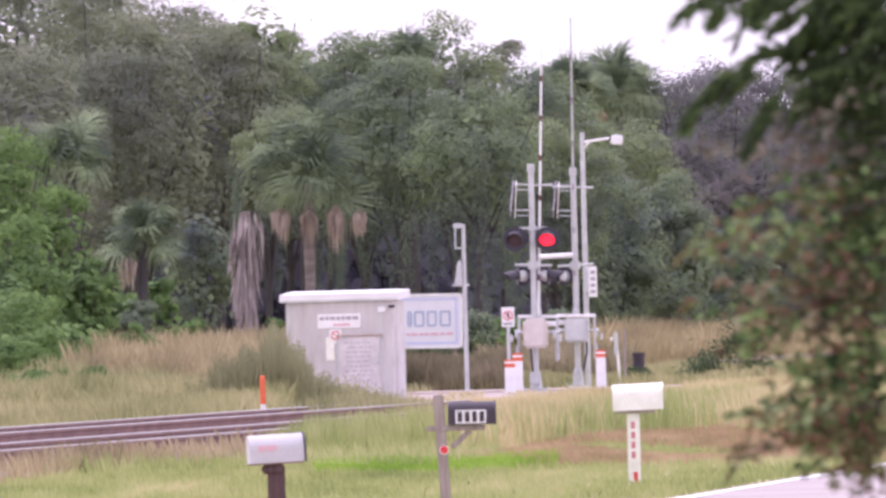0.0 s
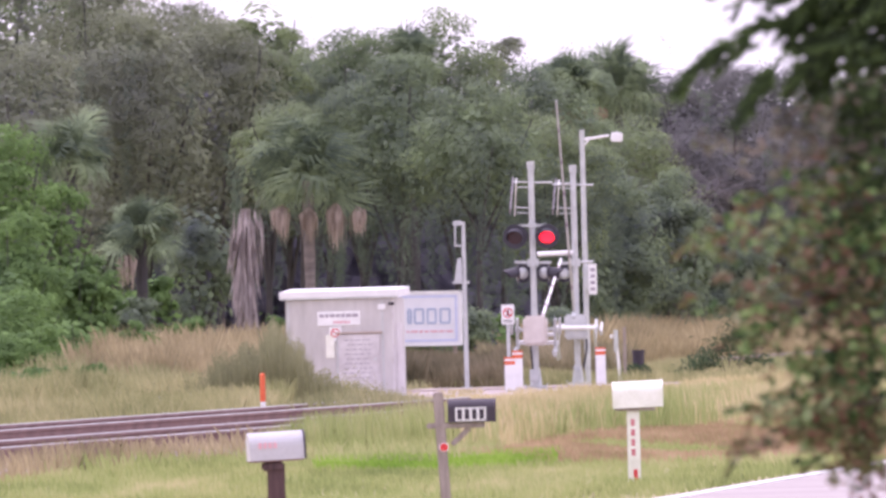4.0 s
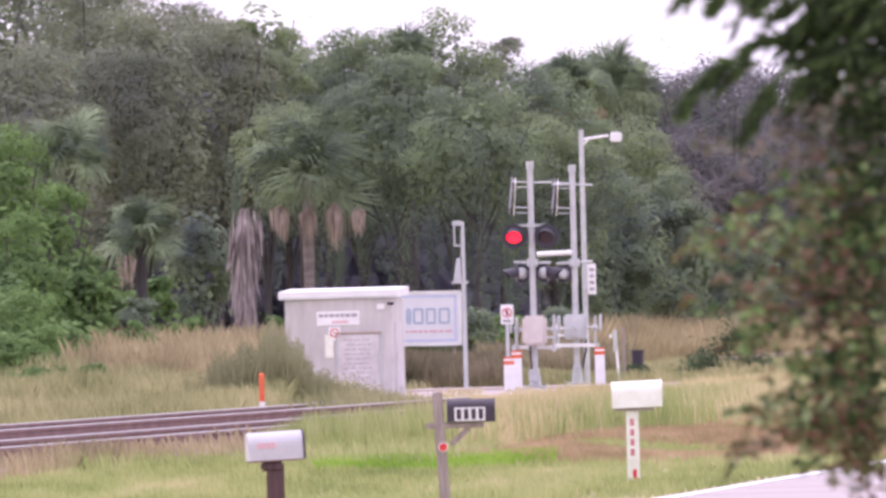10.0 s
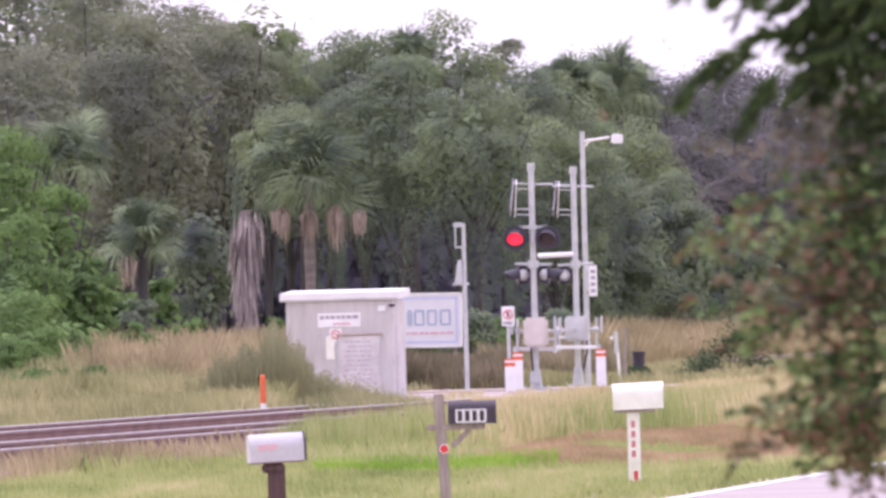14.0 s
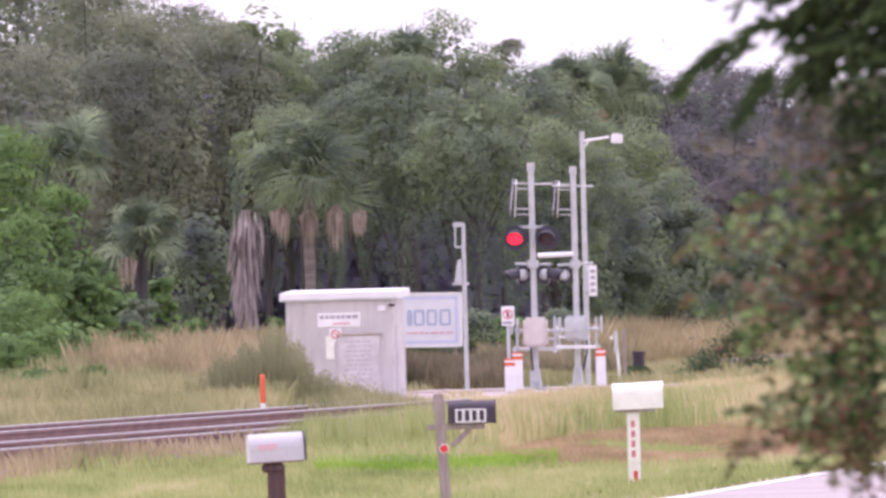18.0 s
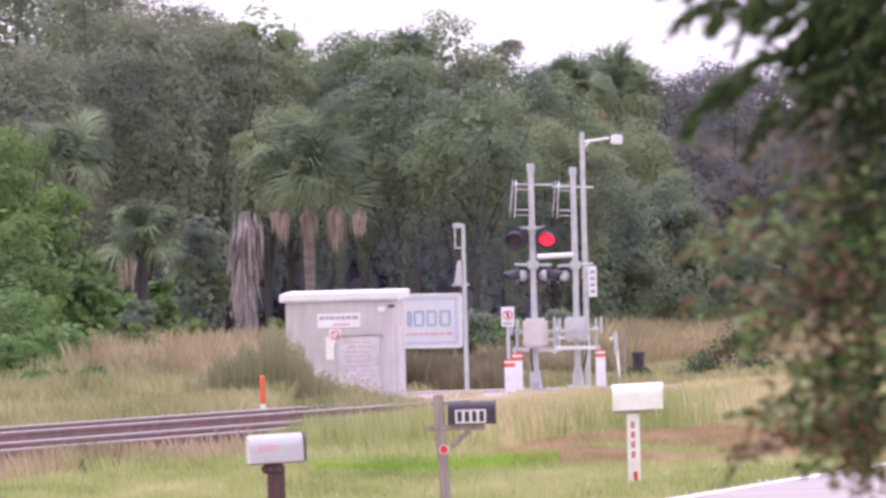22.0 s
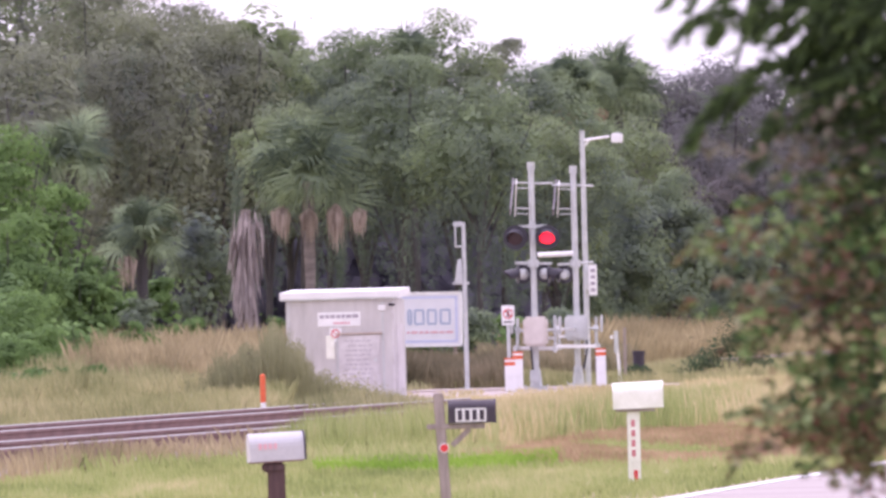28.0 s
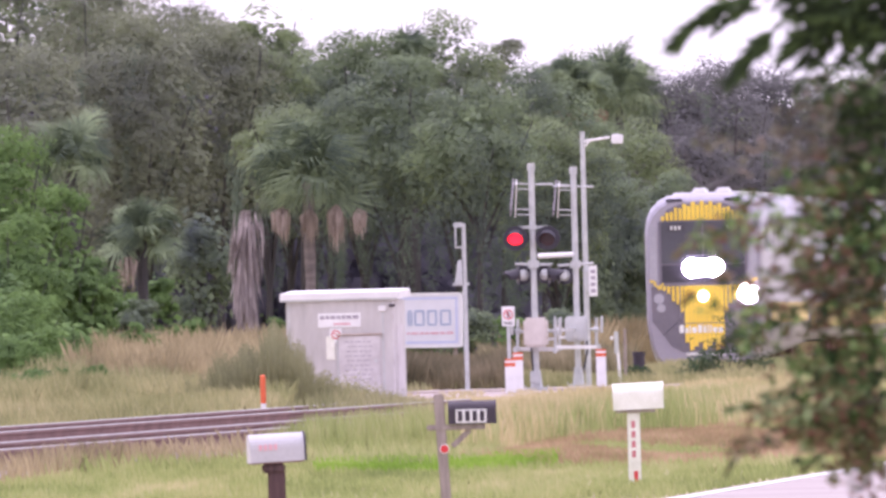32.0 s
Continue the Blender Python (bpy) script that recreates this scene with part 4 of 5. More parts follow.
def woods():
    # the tall left part, the middle, and the further part past the crossing
    for i, (x, y, h, r, m, lace) in enumerate((
            (-13.4, 640, 15.0, 2.7, DULL_LEAF, 0), (-11.4, 656, 15.0, 2.8, OAK_LEAF, 0), (-10.0, 645, 12.6, 2.2, DULL_LEAF, 10), (-8.7, 660, 12.0, 2.3, DULL_LEAF, 25),
            (-7.2, 662, 11.5, 2.2, DULL_LEAF, 30), (-8.4, 634, 10.6, 2.4, DULL_LEAF, 10), (-6.3, 638, 10.4, 2.2, DULL_LEAF, 10), (-11.6, 630, 10.4, 2.4, DULL_LEAF, 0), (-13.2, 624, 8.4, 2.0, OAK_LEAF, 0))):
        broad_tree(x, y, h, r, m, 10 + i, 3.0 if x > -9.5 else 1.4, 105, 205, 0.105, "tall dull grey-green tree with a thin top", 5, lacy=lace)
    for i, (x, y, h, r, m, lace) in enumerate((
            (-4.95, 640, 11.3, 1.3, OAK_LEAF, 4), (-4.4, 646, 10.0, 1.6, OAK_LEAF, 0), (-3.3, 652, 9.9, 1.9, OAK_LEAF, 4), (-2.3, 642, 9.8, 1.8, VINE_LEAF, 4), (-1.1, 650, 9.7, 2.1, OAK_LEAF, 4), (-3.8, 656, 10.1, 1.5, OAK_LEAF, 4),
            (0.4, 642, 10.2, 1.9, OAK_LEAF, 4), (1.75, 655, 9.6, 1.2, DULL_LEAF, 40), (2.9, 652, 8.7, 2.2, VINE_LEAF, 4), (-3.9, 628, 7.6, 2.0, OAK_LEAF, 0),
            (-1.2, 628, 8.8, 2.1, VINE_LEAF, 0), (1.0, 626, 7.9, 2.2, VINE_LEAF, 0), (3.2, 636, 7.2, 2.0, OAK_LEAF, 0))):
        broad_tree(x, y, h, r, m, 40 + i, (3.9 if x < 1.5 else 1.7) if y < 640 else 3.4, 90, 225, 0.102, "dense green tree draped with vines", 26 if y < 640 else 8, lacy=lace)
    for i, (x, y, h, r, m, lace) in enumerate((
            (4.6, 790, 10.5, 2.2, OAK_LEAF, 2), (6.6, 788, 10.2, 2.1, OAK_LEAF, 4), (3.2, 775, 9.6, 2.5, OAK_LEAF, 4), (5.4, 772, 10.4, 2.6, OAK_LEAF, 4), (7.6, 775, 10.3, 2.4, SHADED_FAR_LEAF, 30), (9.6, 772, 10.2, 2.6, SHADED_FAR_LEAF, 20), (8.5, 784, 9.9, 2.6, OAK_LEAF, 0), (9.9, 788, 10.4, 2.6, SHADED_FAR_LEAF, 0),
            (11.8, 790, 10.2, 2.6, SHADED_FAR_LEAF, 20), (14.2, 800, 10.8, 2.6, OAK_LEAF, 10), (16.8, 812, 11.2, 2.8, OAK_LEAF, 10), (6.0, 738, 8.0, 2.4, OAK_LEAF, 0),
            (8.4, 752, 7.6, 2.4, SHADED_FAR_LEAF, 10), (10.8, 752, 7.6, 2.3, SHADED_FAR_LEAF, 10))):
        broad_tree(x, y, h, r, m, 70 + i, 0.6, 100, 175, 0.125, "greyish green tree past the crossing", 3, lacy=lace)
    for i, (x, y, h, r) in enumerate(((5.3, 690, 6.2, 1.8), (7.0, 700, 5.6, 1.7), (3.6, 680, 5.2, 1.8), (9.3, 720, 4.4, 1.8))):
        broad_tree(x, y, h, r, VINE_LEAF, 90 + i, 0.2, 75, 170, 0.13, "rounded green tree at the edge of the dry grass", 0, "small_tree", 10)
    for i, (x, y, h, r) in enumerate(((-11.4, 578, 7.0, 1.7), (-10.0, 582, 5.6, 1.3), (-11.0, 572, 4.8, 1.6), (-9.3, 574, 3.2, 1.0), (-7.6, 592, 2.9, 0.75), (-8.6, 584, 2.4, 0.9), (-10.9, 568, 3.0, 1.2))):
        broad_tree(x, y, h, r, BRIGHT_LEAF, 110 + i, 0.3, 38, 240, 0.13, "leafy bright green shrub at the wood's edge", 0, "shrub", 6)
    for i, (x, y, h, r) in enumerate(((-9.0, 586, 3.6, 0.9), (-8.0, 583, 2.3, 0.8), (-6.9, 596, 1.7, 0.7), (-2.4, 592, 1.7, 0.9), (-1.0, 596, 1.5, 0.9), (0.5, 590, 1.8, 1.0), (1.9, 594, 1.5, 0.9), (3.2, 600, 1.6, 1.0), (-4.3, 604, 1.5, 0.8))):
        broad_tree(x, y, h, r, VINE_LEAF if i % 2 else BRIGHT_LEAF, 130 + i, 0.05, 26, 110, 0.12, "low dark undergrowth at the wood's edge", 0, "undergrowth_shrub", 3)
    for i, (x, y, h, r) in enumerate(((-8.9, 462, 1.35, 0.9), (-7.9, 446, 0.75, 0.6), (-7.2, 458, 0.7, 0.5), (-8.6, 440, 0.7, 0.6), (-9.5, 505, 2.3, 1.3), (-8.3, 512, 1.8, 1.0), (-7.1, 522, 1.5, 0.7), (-8.9, 488, 1.6, 1.0), (-10.2, 520, 2.5, 1.3))):
        broad_tree(x, y, h, r, BRIGHT_LEAF, 150 + i, 0.05, 22, 130, 0.1, "low leafy green shrub among the weeds", 0, "weed_shrub", 3)
    broad_tree(-6.5, 606, 5.0, 1.1, VINE_LEAF, 160, 0.6, 60, 150, 0.095, "dark green small tree beside the palm", 0, "small_tree", 14)
    # leaf wall in the wood's depth behind the first trees, coloured as hazy shade
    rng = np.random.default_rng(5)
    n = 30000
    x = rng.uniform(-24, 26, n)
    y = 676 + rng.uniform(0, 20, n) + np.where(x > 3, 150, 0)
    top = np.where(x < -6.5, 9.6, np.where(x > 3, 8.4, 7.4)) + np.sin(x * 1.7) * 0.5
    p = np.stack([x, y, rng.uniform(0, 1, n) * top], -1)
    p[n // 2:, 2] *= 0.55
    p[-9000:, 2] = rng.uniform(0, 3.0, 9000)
    # hidden leaf roof, added to keep sky light out of the wood
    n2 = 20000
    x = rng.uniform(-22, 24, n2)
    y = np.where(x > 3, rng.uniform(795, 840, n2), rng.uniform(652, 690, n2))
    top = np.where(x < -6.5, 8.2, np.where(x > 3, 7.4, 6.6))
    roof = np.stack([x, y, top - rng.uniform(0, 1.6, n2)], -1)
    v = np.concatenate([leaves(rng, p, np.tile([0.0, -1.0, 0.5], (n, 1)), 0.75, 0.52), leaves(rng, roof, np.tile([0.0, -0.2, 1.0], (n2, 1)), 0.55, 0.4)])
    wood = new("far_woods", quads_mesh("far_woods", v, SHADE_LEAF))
    tagged(wood, "leaf wall and added roof behind the first trees, coloured as hazy shade", "woods", kind="stuff")


def bare_tree(x, y, h, seed):
    """A leafless tree: a thin trunk whose limbs fork again and again into drooping twigs."""
    rng = np.random.default_rng(seed)
    t = thing("bare_tree", pose(x, y, 0), "leafless tree of thin grey drooping twigs", "tree", "trees of the wood behind the crossing")
    trunk = bmesh.new()
    tube(trunk, (0, 0, -0.05), (0.1, 0, h * 0.5), 0.09, 0.06, 8)
    part("trunk", trunk, TWIG, t)
    twigs = bmesh.new()

    def fork(at, way, length, r, depth):
        end = at + way * length
        tube(twigs, at, end, r, r * 0.65, 5)
        if depth:
            for _ in range(3):
                w = (way + Vector(rng.normal(0, 0.5, 3)) + Vector((0, 0, -0.22))).normalized()
                fork(at + way * length * rng.uniform(0.5, 1), w, length * rng.uniform(0.6, 0.85), r * 0.62, depth - 1)

    for i in range(7):
        a = i * math.tau / 7 + rng.uniform(-0.3, 0.3)
        fork(Vector((0.1, 0, h * rng.uniform(0.38, 0.5))), Vector((math.cos(a) * 0.9, math.sin(a) * 0.6, rng.uniform(0.5, 1.3))).normalized(), h * 0.2, 0.04, 3)
    tagged(part("twig_mass", twigs, TWIG, t), kind="stuff")


def fan_mesh(name, rng, petiole, blade, material, spread=150, n=26, sag=0.35):
    """A costapalmate palm frond: a stalk along +x, an arched midrib and a fan of narrow leaflets with hanging tips."""
    vs = [[(0, -0.018, 0), (petiole, -0.012, 0.02), (petiole, 0.012, 0.02), (0, 0.018, 0)]]
    for i in range(n):
        a = radians(-spread / 2 + spread * i / (n - 1)) + rng.normal(0, 0.05)
        ln = blade * (0.7 + 0.3 * math.cos(a * 0.7)) * rng.uniform(0.8, 1.12)
        d = np.array([math.cos(a), math.sin(a), 0.18 * abs(math.sin(a))])
        s = np.array([-math.sin(a), math.cos(a), 0.0]) * 0.02
        o = np.array([petiole + 0.12 * blade * math.cos(a), 0, 0.0])
        mid = o + d * ln * 0.55 + np.array([0, 0, -sag * 0.12 * ln])
        hang = sag * ln * rng.uniform(0.5, 1.5)
        tip = o + d * ln * (1 - 0.25 * sag) + np.array([0, 0, -hang])
        vs.append([o, mid - s, mid + s, o])
        vs.append([mid - s, tip - s * 0.3, tip + s * 0.3, mid + s])
    return quads_mesh(name, np.array(vs), material)


def palm(x, y, z, r, seed, fronds=30, dead=5, withered=None, label="sabal palm with fan fronds and pale dead fronds below"):
    rng = np.random.default_rng(seed)
    t = thing("palm_tree", pose(x, y, 0), label, "palm tree", "palms")
    bm = bmesh.new()
    for i in range(8):
        z0, z1 = (z - 0.2) * i / 8, (z - 0.2) * (i + 1) / 8
        tube(bm, (0, 0, z0), (0, 0, z1 + 0.02), 0.16 if i % 2 else 0.145, 0.14 if i % 2 else 0.16, 10)
    part("trunk", bm, PALM_BARK if seed == 1 else BARK, t)
    mesh = [fan_mesh("frond", rng, r * q, r * b, PALM_LEAF, sp, 34, g) for q, b, sp, g in ((0.42, 0.58, 190, 0.3), (0.34, 0.52, 230, 0.5), (0.5, 0.48, 170, 0.75), (0.24, 0.5, 250, 0.4))]
    for i in range(fronds):
        a = i * 2.4 + rng.uniform(-0.5, 0.5)
        el = 86 - 122 * (i / fronds) + rng.uniform(-14, 14)
        f = new("frond", mesh[rng.integers(4)])
        f.parent = t
        f.matrix_local = (Matrix.Translation((0, 0, z + rng.uniform(-0.25, 0.2) * r * 0.5)) @ Matrix.Rotation(a, 4, "Z") @ Matrix.Rotation(radians(-el), 4, "Y")
                          @ Matrix.Rotation(rng.uniform(-1.4, 1.4), 4, "X") @ Matrix.Scale(rng.uniform(0.7, 1.08), 4))
    for i in range(dead):
        px = r * (-0.33 + 0.98 * i / max(1, dead - 1)) + rng.uniform(-0.08, 0.08)
        n = 110
        a = rng.uniform(0, math.tau, n)
        rad = rng.uniform(0.3, 1, n) * rng.uniform(0.18, 0.3)
        ln = rng.uniform(0.5, 1.2, n) * r * rng.uniform(0.34, 0.56)
        p0 = np.stack([px + rng.normal(0, 0.03, n), -0.6 + rng.normal(0, 0.03, n), z - r * 0.38 - 0.12 * (i % 2) - rng.uniform(0, 0.14, n)], -1)
        fl = np.stack([np.cos(a) * rad, np.sin(a) * rad, -0.25 * ln], -1)
        end = np.stack([np.cos(a) * rad * 0.9, np.sin(a) * rad * 0.9, -ln], -1)
        sd = np.stack([-np.sin(a), np.cos(a), 0 * a], -1) * 0.03 + np.array([0.012, 0, 0])
        leaf_part("dead_frond", np.stack([p0, p0 + fl - sd, p0 + end * rng.uniform(0.7, 1.15, (n, 1)), p0 + fl + sd], 1), withered or DEAD_FROND, t, "hanging dead frond")
    return t


def skirted_trunk():
    t = thing("dead_palm_trunk", pose(-5.15, 598, 0), "dead palm trunk wrapped in a pale skirt of old fronds", "tree trunk")
    part("trunk", tb((-0.05, 0, -0.05), (0, 0, 4.4), 0.15, 0.13, 12), PALM_BARK, t)
    rng = np.random.default_rng(8)
    n = 900
    z = rng.uniform(0.6, 4.4, n)
    a = rng.uniform(0, math.tau, n)
    r = 0.13 + 0.27 * (z / 4.4) ** 1.2 * rng.uniform(0.1, 1.2, n) + 0.06 * np.sin(a * 2 + z * 2.3)
    p = np.stack([np.cos(a) * r + 0.05 * np.sin(z * 1.7), np.sin(a) * r, z], -1)
    ln = rng.uniform(0.25, 1.0, n)[:, None]
    dn = unit(np.stack([np.cos(a) * 0.12 + rng.normal(0, 0.06, n), np.sin(a) * 0.12, -np.ones(n)], -1))
    s = np.stack([-np.sin(a), np.cos(a), np.zeros(n)], -1) * 0.035
    v = np.stack([p, p + dn * ln * 0.5 - s, p + dn * ln, p + dn * ln * 0.5 + s], 1)
    v[..., 2] = np.maximum(v[..., 2], 0.02)
    leaf_part("frond_skirt", v, SKIRT, t, "shaggy grey-brown skirt of hanging dead fronds")


woods()
palm(-3.5, 600, 5.3, 2.02, 1, 56, 4)
palm(-9.6, 590, 5.9, 1.45, 2, 40, 0, label="grey-green sabal palm behind a shrub")
palm(-7.8, 588, 3.8, 1.35, 3, 44, 1, label="low sabal palm among shrubs")
palm(-0.75, 641, 8.5, 1.4, 4, 34, 0, label="tall sabal palm rising above the wood")
palm(4.5, 762, 8.9, 1.55, 5, 56, 5, RUSTY_FROND, label="tall sabal palm with rusty dead fronds")
palm(6.1, 764, 8.9, 1.9, 6, 60, 0, label="tall sabal palm rising above the wood")
skirted_trunk()
bare_tree(7.5, 741, 8.6, 3)


def stems(t, rng, n, reach, height):
    for i in range(n):
        a = i * math.tau / n + rng.uniform(-0.3, 0.3)
        q = reach * rng.uniform(0.5, 1)
        part("stem", tb((0, 0, -0.02), (math.cos(a) * q, math.sin(a) * q * 0.6, height * rng.uniform(0.5, 1)), 0.018, 0.007, 6), BARK, t)


def bush():
    rng = np.random.default_rng(21)
    t = thing("bush", pose(6.0, 480, 0), "low dark green bush with flat layered sprays", "bush")
    stems(t, rng, 9, 0.7, 0.5)
    c = np.stack([rng.uniform(-0.95, 0.95, 60), rng.uniform(-0.6, 0.6, 60), rng.uniform(0.15, 0.6, 60)], -1)
    c[:, 2] += 0.62 * np.exp(-((c[:, 0] - 0.15) ** 2) / 0.12) * rng.uniform(0.2, 1, 60)
    c[:, 2] *= 1.3 * np.clip(1.25 - np.abs(c[:, 0] - 0.1), 0.3, 1)
    p = np.repeat(c, 45, 0) + rng.normal(0, 1, (2700, 3)) * np.array([0.16, 0.16, 0.05])
    v = leaves(rng, p, np.tile([0, 0, 1.0], (2700, 1)), 0.13, 0.05)
    v[..., 2] = np.maximum(v[..., 2], 0.02)
    leaf_part("foliage", v, BUSH_LEAF, t)
    t = thing("vine_mound", pose(4.0, 469.6, 0), "dark low mound of vine round the pipe", "bush")
    p = unit(rng.normal(0, 1, (900, 3))) * np.array([0.36, 0.3, 0.32])
    p[:, 2] = np.abs(p[:, 2]) + 0.02
    leaf_part("foliage", leaves(rng, p, p, 0.1, 0.05), BUSH_LEAF, t)
    stems(t, rng, 5, 0.3, 0.2)
    t = thing("weed_clump", pose(-3.1, 396, 0), "scrubby weed growing against the hut", "weeds")
    # feathery stalks, tallest to one side and thinning out before the hut
    n = 9000
    x = rng.normal(0.1, 0.62, n)
    top = np.interp(x, (-1.2, -0.5, 0.1, 0.7, 1.4), (0.6, 1.15, 1.35, 0.95, 0.3)) * (0.8 + 0.2 * np.sin(x * 9) * np.cos(x * 4))
    y = rng.uniform(-5, 3, n)
    v = blades(rng, x, y, 0 * x, top * rng.uniform(0.15, 1.2, n), 0.011, 0.07)
    p = np.stack([x, y, np.maximum(0.04, top * rng.uniform(0.1, 1.2, n))], -1)[:5000]
    v = np.concatenate([v, leaves(rng, p, np.tile([0, -0.8, 0.4], (5000, 1)), 0.06, 0.022, -0.4)])
    leaf_part("foliage", v, SCRUB, t)
    stems(t, rng, 9, 0.5, 1.1)
    t = thing("weed_clump", pose(-2.0, 398, 0), "low green weed at the hut's foot", "weeds")
    p = rng.normal(0, 1, (5200, 3)) * np.array([0.36, 0.5, 0.13]) + np.array([-0.05, -0.6, 0.16])
    p = p[p[:, 2] > 0.03]
    leaf_part("foliage", leaves(rng, p, p * 0.3 + np.array([0, -0.4, 0.6]), 0.06, 0.026), WEED, t)
    stems(t, rng, 5, 0.3, 0.2)


bush()


def grass_field(name, seed, n, xr, yr, height, width, material, label, keep=None):
    rng = np.random.default_rng(seed)
    y = np.sqrt(rng.uniform(yr[0] ** 2, yr[1] ** 2, n))
    x = rng.uniform(xr[0], xr[1], n) * y / yr[1]
    if keep is not None:
        k = keep(x, y)
        x, y = x[k], y[k]
    h = height * rng.uniform(0.35, 1.28, len(x)) * (0.8 + 0.25 * np.sin(x * 1.9 + y * 0.05) * np.cos(x * 0.7 - y * 0.11))
    v = blades(rng, x, y, 0 * x, h, width * rng.uniform(0.6, 1.4, len(x)), 0.2)
    ob = new(name, quads_mesh(name, v, material))
    return tagged(ob, label, "grass", kind="stuff")


def near_track(x, y, off):
    """How far a spot lies to the right of the near pair of tracks."""
    return x - (-4.1 + NEAR_SLOPE * (y - 253.5)) - off


def main_track(x, y):
    return x - (6.6 + MAIN_SLOPE * (y - 571))


def lane(x, y):
    return x < lane_edge(y) - 0.05


grass_field("verge_grass", 31, 100000, (-6.4, 6.6), (188, 300), 0.11, 0.012, MEADOW, "short yellow-green verge grass",
            lambda x, y: lane(x, y) & (near_track(x, y, 0) > 1.7))
grass_field("rough_grass", 32, 70000, (-7, 9), (232, 345), 0.22, 0.012, MEADOW, "rough yellow-green grass along the tracks",
            lambda x, y: lane(x, y) & (near_track(x, y, 0) > 1.9) & (near_track(x, y, 0) < np.where(x > 0.6, 3.6, 6)))


def bank_grass():
    rng = np.random.default_rng(40)
    n = 80000
    y = rng.uniform(255, 450, n)
    o = 1.7 + 2.6 * rng.uniform(0, 1, n) ** 1.4
    x = -4.1 + NEAR_SLOPE * (y - 253.5) + o
    h = 0.5 * rng.uniform(0.35, 1.1, n) * np.clip((x + 3.2) / 1.7, 0.5, 1)
    v = blades(rng, x, y, 0 * x, h, 0.009 * rng.uniform(0.6, 1.4, n), 0.1)
    ripe = (np.sin(x * 1.3 + 1) + 0.6 * np.sin(y * 0.09) + rng.normal(0, 0.5, n)) > np.where(x < 0.6, 1.0, 0.0)
    for keep, m, what in ((~ripe, MEADOW, "tall yellow-green grass on the bank before the tracks"), (ripe, RIPE, "tall ripe straw-coloured grass on the bank")):
        tagged(new("tall_grass", quads_mesh("tall_grass", v[keep], m)), what, "grass", kind="stuff")


bank_grass()
grass_field("dry_track_side_grass", 45, 60000, (-9, 0), (218, 345), 0.33, 0.012, STRAW, "tan dry grass on the shoulder of the near track",
            lambda x, y: (np.abs(near_track(x, y, 1.55)) < 0.6))
grass_field("track_grass", 44, 60000, (-0.6, 9), (340, 452), 0.27, 0.014, RIPE, "straw-coloured grass grown over the disused near track",
            lambda x, y: (np.abs(near_track(x, y, -2.1)) < 3.6) & (x > -0.5 + 0.3 * np.sin(y * 0.3)))
grass_field("dry_patch", 41, 90000, (0.2, 8), (228, 312), 0.14, 0.014, DRY_SHORT, "patch of reddish dried-out grass",
            lambda x, y: lane(x, y) & (near_track(x, y, 0) > 3.4) & (np.sin(x * 2.1 + y * 0.05) + np.cos(y * 0.13 + x) > -1.1) & (x > 0.5 + 0.4 * np.sin(y * 0.2)))
grass_field("green_patch", 33, 14000, (-1.4, 1.2), (228, 241), 0.13, 0.016, LUSH, "strip of lush green grass")
grass_field("weeds", 34, 70000, (-11, 3), (285, 420), 0.45, 0.02, WEED, "grey-green weeds between the tracks",
            lambda x, y: (near_track(x, y, -4.2) < -2.2) & (main_track(x, y) > 1.8) & (x < -0.4) & ~((x > -2.6) & (y > 345)) & ~((x > -3) & (y > 396)))
grass_field("weeds", 35, 52000, (-13, -3), (330, 480), 0.62, 0.02, WEED, "grey-green weeds beyond the tracks",
            lambda x, y: main_track(x, y) < -1.8)
grass_field("dry_grass", 36, 110000, (-15, 8), (455, 618), 1.15, 0.012, STRAW, "tall straw-coloured dry grass before the wood",
            lambda x, y: (main_track(x, y) < -2.5) & (x / y > -0.0155 + 0.0012 * np.sin(y * 0.21)) & ((np.abs(x + 0.4) > 2.6) | (y < 500)))
grass_field("weeds", 49, 36000, (-14, -7), (455, 590), 0.8, 0.02, WEED, "tall grey-green weeds before the shrubs",
            lambda x, y: x / y < -0.0148)
grass_field("dry_grass", 37, 40000, (2, 16), (600, 720), 1.1, 0.012, STRAW, "tall straw-coloured dry grass before the wood",
            lambda x, y: main_track(x, y) < -2.6)
grass_field("dry_grass", 38, 50000, (1, 14), (455, 620), 0.3, 0.016, WEED, "short grey-green weeds round the crossing",
            lambda x, y: (main_track(x, y) > 2.2))
grass_field("dark_weeds", 43, 40000, (-3.4, 3.2), (455, 604), 0.55, 0.03, DARK_WEED, "dark brownish weeds round the billboard",
            lambda x, y: (main_track(x, y) < -2.2))
grass_field("track_side_grass", 42, 60000, (-3, 7), (425, 556), 0.33, 0.016, WEED, "grey-green weeds along the main track",
            lambda x, y: (main_track(x, y) > 1.7) & (main_track(x, y) < 4.2) & ((y > 452) | (x < -3)))
grass_field("weeds", 47, 5000, (-3.2, 0), (326, 352), 0.42, 0.014, WEED, "weeds where the near track runs into the grass",
            lambda x, y: np.abs(near_track(x, y, -4.1)) < 1.6)
grass_field("track_grass", 46, 40000, (-3.5, 8), (425, 556), 0.25, 0.016, WEED, "weeds grown between the rails of the main track",
            lambda x, y: (np.abs(main_track(x, y)) < 1.7) & (x > -2.8))
grass_field("dark_weeds", 50, 16000, (-2.2, 1.35), (452, 474), 0.75, 0.014, DARK_WEED, "dark brownish weeds beyond the crossing road",
            lambda x, y: x > -4)
